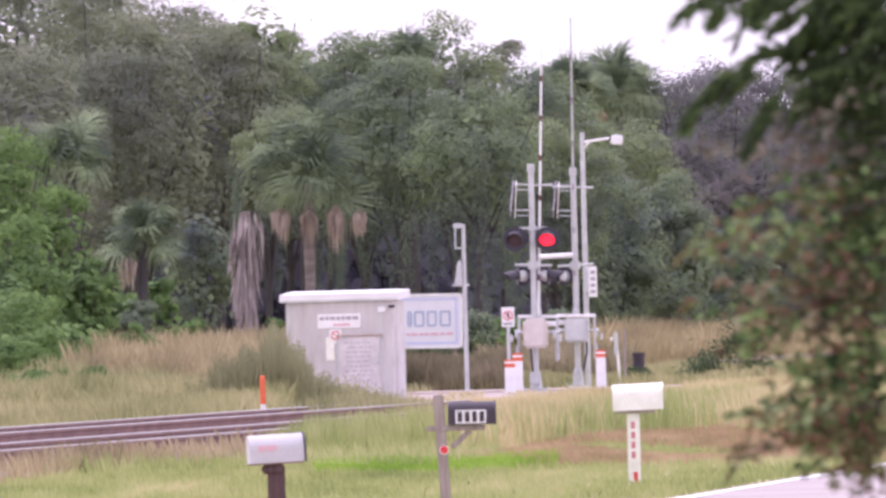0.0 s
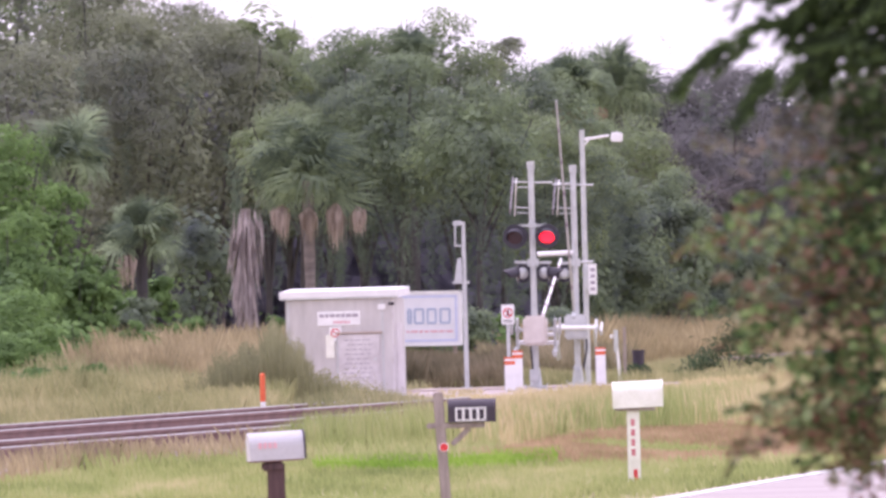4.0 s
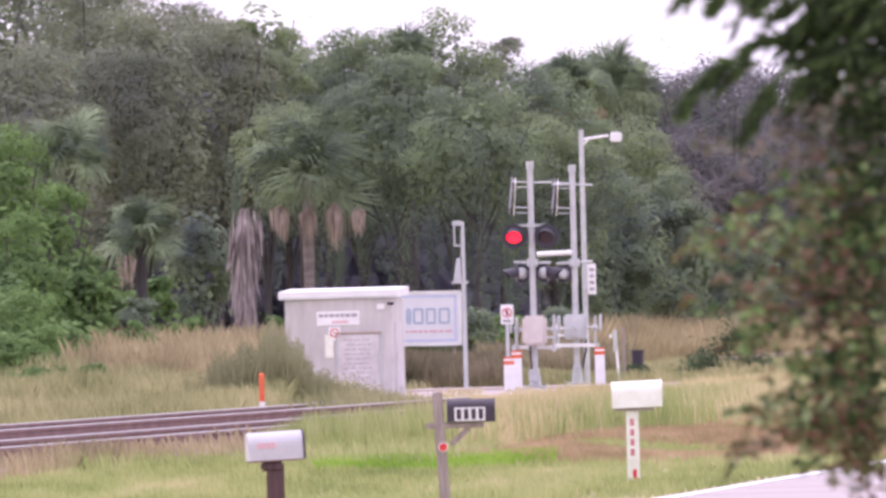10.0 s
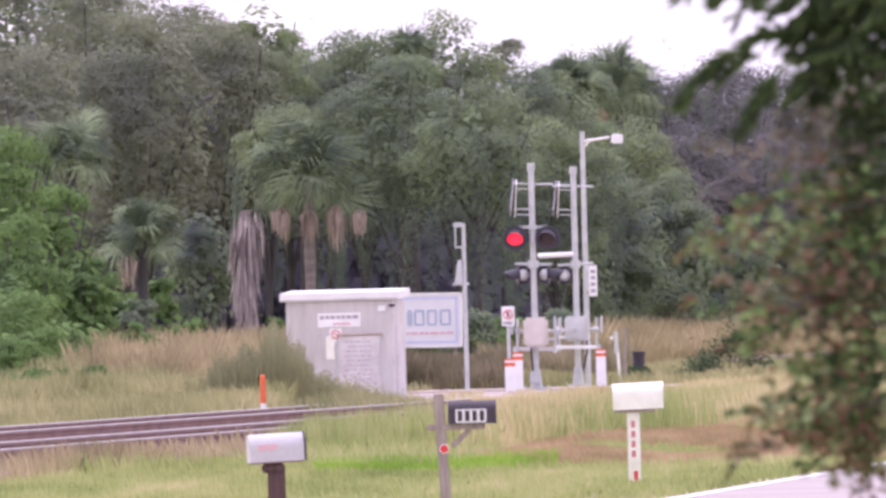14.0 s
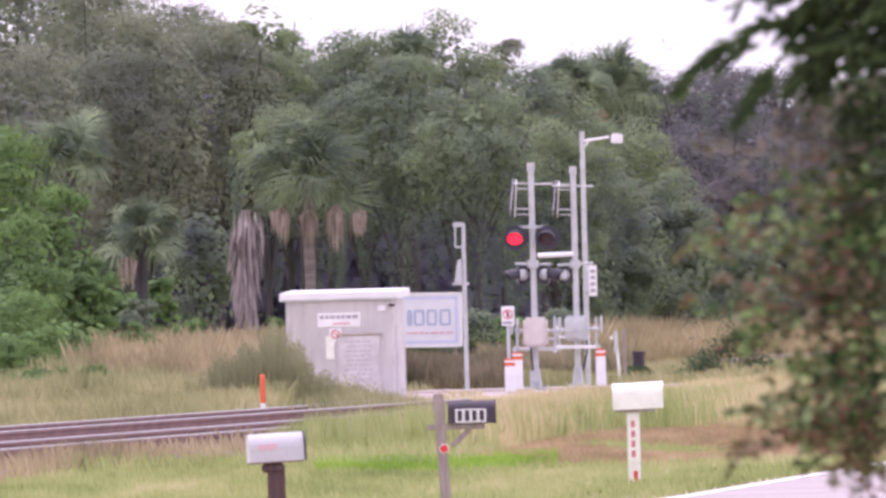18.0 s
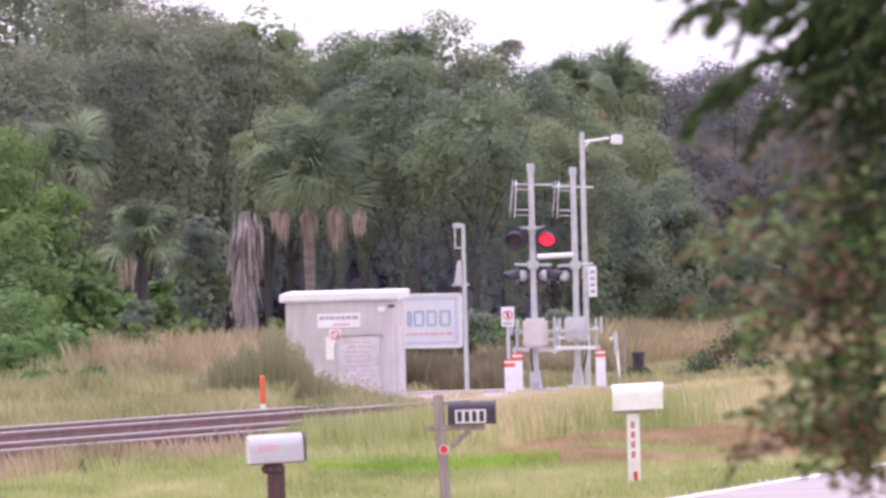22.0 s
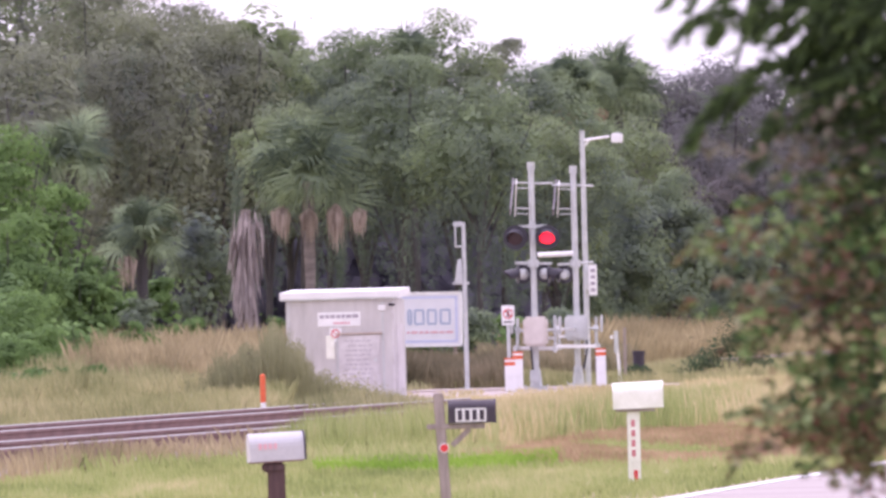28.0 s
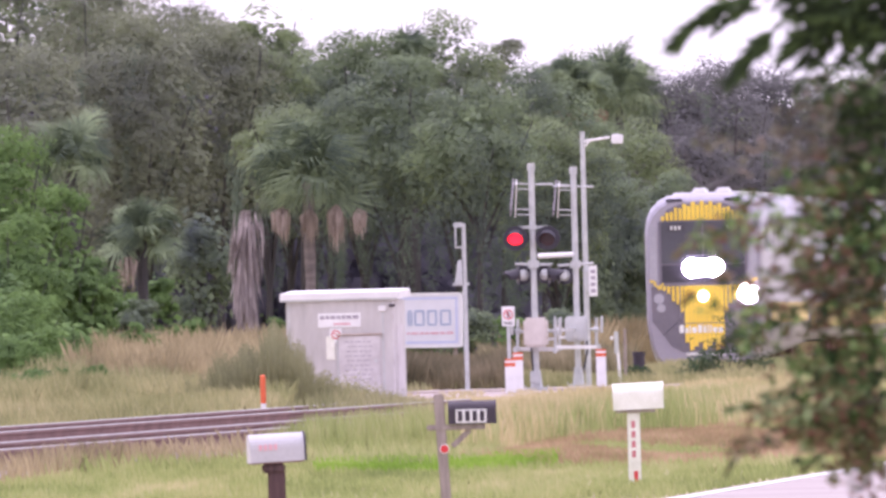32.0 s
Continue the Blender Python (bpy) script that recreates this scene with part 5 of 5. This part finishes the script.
grass_field("brown_weeds", 51, 30000, (1.0, 7.5), (485, 515), 0.85, 0.013, BROWN_GRASS, "brown half-dry weeds behind the crossing masts",
            lambda x, y: x / y < 0.0079 + 0.0004 * np.sin(y * 0.9))
grass_field("apron_grass", 48, 5000, (-2.4, 4.6), (405, 441), 0.09, 0.02, RIPE, "thin dry tufts on the gravel",
            lambda x, y: np.sin(x * 5) + np.cos(y * 0.7 + x * 2) > 0.2)
grass_field("rough_grass", 39, 40000, (-2, 9), (340, 436), 0.07, 0.02, RIPE, "dry grass before the crossing road",
            lambda x, y: (main_track(x, y) > 2.2) & ((y < 404) | (x > 4.4)) & ~((np.abs(x + 1.8) < 1.3) & (y > 402)))

# ---- the near tree ----
NEAR_TREE = thing("near_tree", pose(2.3, 60.5, 0), "shady tree whose drooping leafy boughs hang before the view", "tree")
BOUGHS = []


def spray(rng, a, b, n, length, width):
    """Leaflets along a drooping stalk from a to b."""
    a, b = np.array(a), np.array(b)
    u = rng.uniform(0.1, 1, n)[:, None]
    p = a + (b - a) * u + np.array([0, 0, 0.02]) * np.sin(u * 3.1)
    d = unit(b - a)
    ax = unit(d + rng.normal(0, 0.28, (n, 3)))
    s = unit(np.cross(ax, np.array([0.0, 1.0, 0]) + rng.normal(0, 0.4, (n, 3))))
    ln = (length * rng.uniform(0.6, 1.2, n))[:, None]
    wd = (width * rng.uniform(0.7, 1.2, n))[:, None]
    return np.stack([p, p + ax * ln * 0.45 + s * wd / 2, p + ax * ln, p + ax * ln * 0.45 - s * wd / 2], 1)


def bough(name, pivot, tip, verts, material, label):
    """A bough that hangs from its pivot; verts and tip are in the bough's own space."""
    ob = leaf_part(name, verts, material, NEAR_TREE, label)
    tagged(ob, kind="stuff")
    off = Vector(pivot) - Vector((2.3, 60.5, 0))
    ob.location = off
    bm = bmesh.new()
    tip = Vector(tip)
    last = Vector((0.1, 0, 0))
    for i in range(1, 7):
        q = tip * (i / 6) + Vector((0, 0, 0.05 * math.sin(i / 6 * math.pi)))
        tube(bm, last, q, 0.009 - 0.0013 * (i - 1), 0.009 - 0.0013 * i, 6)
        last = q
    part("stem", bm, BARK, ob)
    BOUGHS.append((ob, off))
    return ob


def near_tree():
    bm = bmesh.new()
    tube(bm, (0, 0, -0.1), (0.1, 0.1, 2.2), 0.16, 0.11, 12)
    tube(bm, (0.1, 0.1, 2.2), (-0.6, -0.4, 2.75), 0.08, 0.04, 8)
    tube(bm, (0.1, 0.1, 2.2), (0.3, 0.3, 3.6), 0.1, 0.05, 8)
    tube(bm, (0.05, 0.05, 1.2), (-0.55, -0.3, 1.75), 0.06, 0.03, 8)
    tube(bm, (0.03, 0.02, 0.8), (-0.5, -0.3, 1.25), 0.05, 0.03, 8)
    part("trunk", bm, BARK, NEAR_TREE)
    rng = np.random.default_rng(77)
    # the moving upper bough: slender brushes of leaflets drooping away from a dense head
    vs = []
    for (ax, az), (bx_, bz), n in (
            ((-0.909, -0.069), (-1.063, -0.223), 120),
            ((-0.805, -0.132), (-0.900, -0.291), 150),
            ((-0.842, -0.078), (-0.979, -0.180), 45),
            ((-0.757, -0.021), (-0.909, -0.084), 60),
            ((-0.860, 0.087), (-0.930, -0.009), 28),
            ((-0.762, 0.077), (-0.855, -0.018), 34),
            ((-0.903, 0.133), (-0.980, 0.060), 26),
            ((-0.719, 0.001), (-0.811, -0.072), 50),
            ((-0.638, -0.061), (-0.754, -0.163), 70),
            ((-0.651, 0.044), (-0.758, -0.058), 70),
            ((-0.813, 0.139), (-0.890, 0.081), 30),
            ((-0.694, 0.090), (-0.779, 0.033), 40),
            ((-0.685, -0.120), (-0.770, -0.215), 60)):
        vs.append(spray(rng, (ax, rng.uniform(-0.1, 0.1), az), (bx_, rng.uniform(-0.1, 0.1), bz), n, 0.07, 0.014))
    for i in range(75):
        st = np.array([rng.uniform(-1.02, -0.6), rng.uniform(-0.15, 0.15), rng.uniform(0.08, 0.42)])
        vs.append(spray(rng, st, st + np.array([-rng.uniform(0.04, 0.1), 0, -rng.uniform(0.05, 0.11)]), 20, 0.055, 0.013))
    for i in range(330):
        sx = -0.66 + 0.62 * rng.uniform(0, 1) ** 1.1
        sz = rng.uniform(-0.13, 0.3) - 0.25 * max(0, sx + 0.45)
        ln = rng.uniform(0.08, 0.18)
        a = radians(rng.uniform(198, 250))
        st = np.array([sx, rng.uniform(-0.15, 0.15), sz])
        vs.append(spray(rng, st, st + np.array([math.cos(a) * ln, rng.normal(0, 0.03), math.sin(a) * ln]), 22, 0.055, 0.015))
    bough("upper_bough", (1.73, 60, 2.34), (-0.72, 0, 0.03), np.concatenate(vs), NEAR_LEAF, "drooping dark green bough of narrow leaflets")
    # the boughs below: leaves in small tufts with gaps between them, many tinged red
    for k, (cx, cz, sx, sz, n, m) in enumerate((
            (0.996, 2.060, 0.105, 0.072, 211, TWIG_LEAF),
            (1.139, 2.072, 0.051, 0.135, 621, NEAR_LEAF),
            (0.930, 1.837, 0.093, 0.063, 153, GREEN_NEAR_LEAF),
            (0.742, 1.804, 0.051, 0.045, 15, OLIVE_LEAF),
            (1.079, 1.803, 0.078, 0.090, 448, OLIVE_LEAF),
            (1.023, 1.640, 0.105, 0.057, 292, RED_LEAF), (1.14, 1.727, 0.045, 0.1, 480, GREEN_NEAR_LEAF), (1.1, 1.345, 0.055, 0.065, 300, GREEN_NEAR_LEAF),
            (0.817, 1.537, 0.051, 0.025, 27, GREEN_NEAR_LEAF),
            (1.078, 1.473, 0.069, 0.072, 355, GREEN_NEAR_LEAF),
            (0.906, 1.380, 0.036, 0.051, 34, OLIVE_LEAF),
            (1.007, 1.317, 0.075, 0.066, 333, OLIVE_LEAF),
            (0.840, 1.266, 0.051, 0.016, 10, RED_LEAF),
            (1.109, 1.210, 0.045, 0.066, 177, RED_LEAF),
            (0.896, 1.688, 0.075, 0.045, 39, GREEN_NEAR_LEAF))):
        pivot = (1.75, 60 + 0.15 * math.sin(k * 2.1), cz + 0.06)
        tuft = rng.normal(0, 1, (max(8, n // 5), 3)) * np.array([sx, 0.12, sz]) + np.array([cx - 1.75, 0, -0.06])
        p = np.repeat(tuft, 6, 0)
        p = p + rng.normal(0, 1, p.shape) * np.array([0.02, 0.02, 0.014])
        v = [leaves(rng, p, np.tile([0, -0.6, 0.8], (len(p), 1)), 0.038, 0.02)]
        for q in tuft[::5]:
            v.append(spray(rng, q, q + np.array([-rng.uniform(0.04, 0.1), 0, -rng.uniform(-0.01, 0.05)]), 7, 0.04, 0.016))
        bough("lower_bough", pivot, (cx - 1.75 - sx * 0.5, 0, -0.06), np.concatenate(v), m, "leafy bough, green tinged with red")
    # the rest of the crown
    p = unit(rng.normal(0, 1, (5000, 3))) * rng.uniform(0.5, 1, (5000, 1)) * np.array([1.5, 1.5, 1.3]) + np.array([1.0, 0.9, 2.9])
    leaf_part("crown", leaves(rng, p[p[:, 0] > -0.35], np.tile([0, 0, 1.0], (int((p[:, 0] > -0.35).sum()), 1)), 0.09, 0.04), NEAR_LEAF, NEAR_TREE)


near_tree()

# ---- the train ----
BODY = ramp_mat("pale_grey_train_paint", (0.26, 0.24, 0.3), (0.37, 0.35, 0.41), 0.6, 20, 0.3, 0, 0.02)
MASK = ramp_mat("slate_grey_train_paint", (0.12, 0.11, 0.14), (0.2, 0.18, 0.22), 0.8, 20, 0.3, 0, 0.02)
YELLOW = ramp_mat("yellow_train_paint", (0.75, 0.5, 0.05), (0.9, 0.66, 0.1), 1.5, 20, 0.35, 0, 0.02)
TRAIN_ROOF = ramp_mat("white_train_roof", (0.72, 0.72, 0.72), (0.84, 0.84, 0.84), 0.6, 20, 0.35, 0, 0.02)
GLASS = ramp_mat("dark_windscreen_glass", (0.05, 0.05, 0.065), (0.09, 0.09, 0.11), 0.8, 20, 0.08, 0, 0)
PANE = ramp_mat("pale_grey_lamp_glass", (0.3, 0.29, 0.34), (0.42, 0.41, 0.46), 0.8, 20, 0.15, 0, 0.01)
MARKER_GLOW = glow_mat("lit_nose_lamp", (1.0, 0.9, 0.55), 3.0)
HEADLAMP = glow_mat("lit_headlamp", (1.0, 0.95, 1.0), 40.0)
TRAIN = []
DITCH = []


def shell(bm, sections):
    """A train body from cross sections (y, half width, bottom, top): rounded shoulders, straight sides, drawn-in skirts."""
    half = ((0.0, 1.0), (0.42, 1.0), (0.62, 0.988), (0.78, 0.96), (0.9, 0.915), (0.97, 0.86), (1.0, 0.78), (1.0, 0.27), (0.985, 0.2), (0.93, 0.1), (0.86, 0.03), (0.76, 0.0), (0.0, 0.0))
    ring = list(half) + [(-a, b) for a, b in half[-2:0:-1]]
    rows = [[bm.verts.new((a * hw, y, z0 + b * (z1 - z0))) for a, b in ring] for y, hw, z0, z1 in sections]
    k = len(ring)
    for p, q in zip(rows, rows[1:]):
        for i in range(k):
            bm.faces.new((p[i], p[(i + 1) % k], q[(i + 1) % k], q[i]))
    bm.faces.new(rows[0][::-1])
    bm.faces.new(rows[-1])
    bmesh.ops.recalc_face_normals(bm, faces=bm.faces)


def panel(points, front, back=0.02):
    """A flat panel from its outline (x, z), standing a little proud of the nose."""
    bm = bmesh.new()
    f = bm.faces.new([bm.verts.new((x, front, z)) for x, z in points])
    r = bmesh.ops.extrude_face_region(bm, geom=[f])
    bmesh.ops.translate(bm, verts=[w for w in r["geom"] if isinstance(w, bmesh.types.BMVert)], vec=(0, back - front, 0))
    bmesh.ops.recalc_face_normals(bm, faces=bm.faces)
    return bm


def bogie(t, y):
    b = part("bogie", bx((0, y, 0.55), (2.1, 3.4, 0.35), None, 0.05), SIGNAL_BLACK, t)
    for dy in (-1.2, 1.2):
        for sx in (-0.755, 0.755):
            part("wheel", tb((sx - 0.07, y + dy, 0.46), (sx + 0.07, y + dy, 0.46), 0.46, None, 20), RUST, b)


def locomotive():
    t = thing("locomotive", pose(6.6, 571, 0.15), "grey and yellow streamlined passenger locomotive with lit headlamps", "locomotive")
    bm = bmesh.new()
    shell(bm, [(0, 1.37, 0.02, 4.06), (0.06, 1.43, -0.03, 4.13), (0.2, 1.47, -0.07, 4.19), (0.5, 1.495, -0.08, 4.24), (1.1, 1.5, -0.02, 4.27), (21.5, 1.5, 0.3, 4.27)])
    body = part("body", bm, BODY, t, "pale grey rounded body shell")
    part("roof", bx((0, 11.5, 4.25), (1.7, 19.5, 0.1), None, 0.04), TRAIN_ROOF, t, "white roof")
    for sx in (-0.18, 0.42):
        part("roof_box", bx((sx, 2.4, 4.33), (0.34, 1.2, 0.16), None, 0.05), TRAIN_ROOF, t)
    for sx in (-0.7, 0.78):
        part("roof_slot", bx((sx, 0.04, 4.1), (0.42, 0.12, 0.07), None, 0.015), SIGNAL_BLACK, body)
    part("brow_panel", panel([(-1.02, 3.57), (1.02, 3.57), (0.9, 3.86), (0.55, 4.0), (-0.55, 4.0), (-0.9, 3.86)], -0.012), MASK, body, "slate grey brow over the windscreen")
    for sx in (-1.26, 1.26):
        part("side_pane", bx((sx, -0.006, 2.75), (0.2, 0.03, 1.38), None, 0.01), PANE, body, "pale grey corner pane")
    part("screen_frame", bx((0, -0.01, 2.75), (2.24, 0.03, 1.66), None, 0.03), MASK, body, "slate grey windscreen frame")
    part("windscreen", bx((0, -0.03, 3.02), (2.1, 0.03, 1.06), None, 0.03), GLASS, body, "wide dark windscreen")
    part("lamp_panel", bx((0, -0.026, 2.24), (2.1, 0.03, 0.44), None, 0.02), SIGNAL_BLACK, body, "dark headlamp panel under the windscreen")
    part("windscreen_pillar", bx((0, -0.05, 3.02), (0.04, 0.02, 1.0)), MASK, body)
    for sx, lean in ((-0.55, 28), (0.5, -28)):
        part("wiper", bx((sx, -0.055, 2.78), (0.025, 0.015, 0.5), Euler((0, radians(lean), 0)).to_matrix().to_4x4()), SIGNAL_BLACK, body)
    for sx in (-0.68, 0.74):
        plate = part("number_board", bx((sx, -0.055, 3.4), (0.4, 0.02, 0.15)), SIGNAL_BLACK, body)
        for i in range(3):
            part("number_bar", bx((sx - 0.1 + i * 0.1, -0.068, 3.4), (0.05, 0.006, 0.1)), WHITE, plate)
    for s in (-1, 1):
        part("cheek_panel", panel([(s * a, b) for a, b in ((1.33, 1.93), (0.66, 1.93), (0.6, 1.08), (1.05, 0.7), (1.33, 1.05))], -0.014), MASK, body, "slate grey cheek panel")
        part("chin_panel", panel([(s * a, b) for a, b in ((0.58, 1.06), (1.03, 0.68), (0.86, 0.42), (0.58, 0.26))], -0.018), MASK, body, "slate grey lower nose panel")
        part("cheek_seam", bx((s * 0.83, -0.016, 0.88), (0.62, 0.012, 0.02), Euler((0, radians(s * 40), 0)).to_matrix().to_4x4()), SIGNAL_BLACK, body)
        part("coupler_cover_rib", bx((s * 0.3, 0.02, 0.2), (0.4, 0.1, 0.12), None, 0.03), TRAIN_ROOF, body, "white rib under the chin")
    part("nose_panel", panel([(-0.6, 1.93), (0.6, 1.93), (0.58, 0.26), (-0.58, 0.26)], -0.016), MASK, body, "slate grey middle of the nose")
    for i in range(19):
        x = -1.0 + i * 2.0 / 18
        h = 0.06 + 0.42 * max(0.0, 1 - (x / 1.08) ** 2) * (1.0 if i % 2 else 0.78)
        part("yellow_bar", bx((x, -0.03, 3.59 + h / 2), (0.095 if abs(x) < 0.55 else 0.075, 0.03, h)), YELLOW, body, "yellow bar above the windscreen")
    for i in range(19):
        x = -1.0 + i * 2.0 / 18
        inner = abs(x) < 0.53
        bot = 0.3 + 0.1 * (i % 3) if inner else 1.9 - 0.62 * (1.06 - abs(x)) / 0.5 + 0.06 * (i % 2)
        part("yellow_bar", bx((x, -0.04, (1.93 + bot) / 2), (0.104 if inner else 0.07, 0.03, 1.93 - bot)), YELLOW, body, "yellow bar down the nose")
    part("nose_seam", bx((0, -0.058, 0.98), (1.12, 0.008, 0.02)), MASK, body)
    for s in (-1, 1):
        for i in range(7):
            part("yellow_bar", bx((s * (1.04 + i * 0.05), -0.035, 1.98 - 0.09 * math.sin(i * 0.85)), (0.045, 0.03, 0.06 + 0.05 * (i % 3 == 1))), YELLOW, body, "short yellow bar")
    x = -0.64
    for k, (w, h) in enumerate(((0.11, 0.2), (0.07, 0.13), (0.035, 0.18), (0.11, 0.14), (0.1, 0.2), (0.07, 0.17), (0.035, 0.2), (0.035, 0.18), (0.1, 0.13), (0.11, 0.13))):
        part("logo_bar", bx((x + w / 2, -0.066, 0.74 + h / 2), (w, 0.006, h)), WHITE, body, "white lettering shape")
        x += w + 0.036
    part("plough", bx((0, 0.5, 0.02), (1.9, 0.5, 0.16), None, 0.05), SIGNAL_BLACK, t, "dark plough below the nose")
    # discs larger than the real lamps, so that their shape takes in the glare
    for sx in (-0.27, 0.27):
        bm = bmesh.new()
        disc(bm, (sx, -0.07 + sx * 0.02, 2.38), (0, -1, 0), 0.25, 0.04, 24)
        part("headlamp", bm, HEADLAMP, body, "bright white headlamp widened by its glare")
    # added glowing block between the discs stands for the merged glare
    part("headlamp", bx((0, -0.068, 2.38), (0.5, 0.03, 0.4), None, 0.01), HEADLAMP, body, "bright white headlamp widened by its glare")
    # nose lamp disc enlarged to the size of its soft glow
    bm = bmesh.new()
    disc(bm, (-0.02, -0.07, 1.66), (0, -1, 0), 0.15, 0.03, 20)
    part("marker_lamp", bm, MARKER_GLOW, body, "warm white nose lamp widened by its glow")
    for s in (-1, 1):
        for dx, dz, rr in ((0, 0, 0.13), (-0.05, -0.24, 0.11)):
            bm = bmesh.new()
            disc(bm, (s * (1.14 + dx), -0.02, 1.62 + dz), (0, -1, 0), rr, 0.04, 24)
            part("lamp_glass", bm, PANE, body, "pale unlit lamp glass")
        # ditch lamp disc outgrows its glass to include the glare
        bm = bmesh.new()
        disc(bm, (0, 0, 0), (0, -1, 0), 0.25, 0.03, 24)
        DITCH.append((part("ditch_lamp", bm, HEADLAMP, t, "bright white ditch lamp widened by its glare"), s * 1.12))
    for s in (-1, 1):
        part("side_window", bx((s * 1.495, 2.2, 3.1), (0.04, 0.9, 0.7), None, 0.01), GLASS, body)
        part("side_stripe", bx((s * 1.495, 12, 1.2), (0.03, 17, 0.5), None, 0.01), YELLOW, body, "yellow side stripe")
        for i in range(6):
            part("grille", bx((s * 1.495, 6 + i * 2.2, 3.2), (0.04, 1.6, 0.9), None, 0.01), MASK, body)
    for y in (4.2, 17.4):
        bogie(t, y)
    TRAIN.append((t, 0))


def coach(k):
    t = thing("passenger_coach", pose(6.6, 571, 0.15), "pale passenger coach with a dark window band, coupled in the train", "railway coach", "coaches of the train")
    bm = bmesh.new()
    shell(bm, [(0, 1.46, 0.5, 4.2), (0.1, 1.5, 0.45, 4.25), (25.4, 1.5, 0.45, 4.25), (25.5, 1.46, 0.5, 4.2)])
    body = part("body", bm, BODY, t)
    part("roof", bx((0, 12.75, 4.23), (1.7, 24.8, 0.1), None, 0.04), TRAIN_ROOF, t, "white roof")
    for s in (-1, 1):
        for i in range(10):
            part("window", bx((s * 1.495, 2.6 + i * 2.25, 2.75), (0.04, 1.75, 0.9), None, 0.01), GLASS, body)
        part("side_stripe", bx((s * 1.495, 12.7, 1.1), (0.03, 24, 0.6), None, 0.01), YELLOW, body, "yellow side stripe")
    for y in (4, 21.5):
        bogie(t, y)
    TRAIN.append((t, 22.2 + k * 26.2))


locomotive()
for k in range(3):
    coach(k)

# ---- what moves ----
FLASH_HALF, FLASH_START = 0.478, 0.385


def flash_rows(glow, c, d, lit_when_even):
    on, off = Matrix.Translation(c + d * 0.03), Matrix.Translation(c - d * 0.06)
    rows = []
    k = -1
    while True:
        t = FLASH_START + k * FLASH_HALF
        if t > 31.96:
            break
        now = on if (k % 2 == 0) == lit_when_even else off
        was = off if now is on else on
        if t < 0.03:
            rows = [(0.0, now)]
        else:
            rows += [(t - 0.018, was), (t + 0.018, now)]
        k += 1
    rows.append((32.0, rows[-1][1]))
    walk(glow, rows)


def motions():
    for (glow, c, d), even in zip(FLASHERS, (True, False)):
        flash_rows(glow, c, d, even)
    walk(ARMS[0], [(t, pose(0, 0, 0, a, 1.6, 0)) for t, a in ((0, 84), (0.5, 72), (1, 59), (1.5, 49.5), (2, 41.4), (2.5, 34), (3, 27), (3.5, 21), (4.2, 11), (5, 2), (5.5, 0), (32, 0))])
    walk(ARMS[1], [(t, pose(0, 0, 0, a, -1.1, 0)) for t, a in ((0, 83), (1, 79), (2, 69.5), (3, 59.5), (3.5, 55), (4.2, 40), (5, 14), (5.5, 4), (6, 0), (32, 0))])
    speed = 40.5
    for ob, back in TRAIN:
        turn = -math.degrees(math.atan(MAIN_SLOPE))
        way = Vector((MAIN_SLOPE, 1, 0)).normalized()
        at = lambda t: pose(*(Vector((6.6, 571, 0.15)) + way * (speed * (32 - t) + back)), 0, 0, turn)
        walk(ob, [(0, at(0)), (16, at(16)), (32, at(32))])
    for ob, sx in DITCH:
        lit, dark = pose(sx, -0.07, 1.7), pose(sx, 0.2, 1.7)
        left = sx < 0
        rows = [(0, dark if left else lit)]
        for t, l in ((30.25, True), (30.75, False), (31.25, True), (31.75, False)):
            rows += [(t - 0.02, dark if l == left else lit), (t + 0.02, lit if l == left else dark)]
        walk(ob, rows + [(32, rows[-1][1])])
    # gusts: how far the upper bough is lifted, in degrees
    lift = ((0, 0), (1, 3.3), (2, 9.3), (3, 9), (3.5, 6), (5.5, 3), (6, -1.8), (6.5, 3.3), (7, 8), (7.5, 14), (8, 15), (8.5, 14), (9, -13), (9.5, 1.1), (10, 1.7), (10.5, -0.7), (11, 4.5),
            (11.5, 1.4), (12, -1), (12.5, 0.9), (13, -4.8), (13.5, 0.9), (14, 3.2), (15.5, 0), (17, -4.5), (17.5, -4.8), (18, 4.9), (18.5, 2), (19, 10.8), (19.5, 10), (20, 1.7),
            (20.5, 0.6), (21, -0.5), (21.5, 1.5), (22, -0.9), (22.5, -1.5), (23, 3.3), (23.5, 0), (24, 2.5), (25, -3.3), (25.5, 4.7), (27.5, 8.5), (28, -2.6),
            (28.5, 4.5), (29, 10), (29.5, 8.4), (30, 1), (30.5, 11.4), (31, 8.7), (31.5, 10.8), (32, 11.4))
    for i, (ob, off) in enumerate(BOUGHS):
        k = 1.0 if i == 0 else 0.07
        walk(ob, [(t, pose(*off, 0, a * k, 0)) for t, a in lift])


motions()
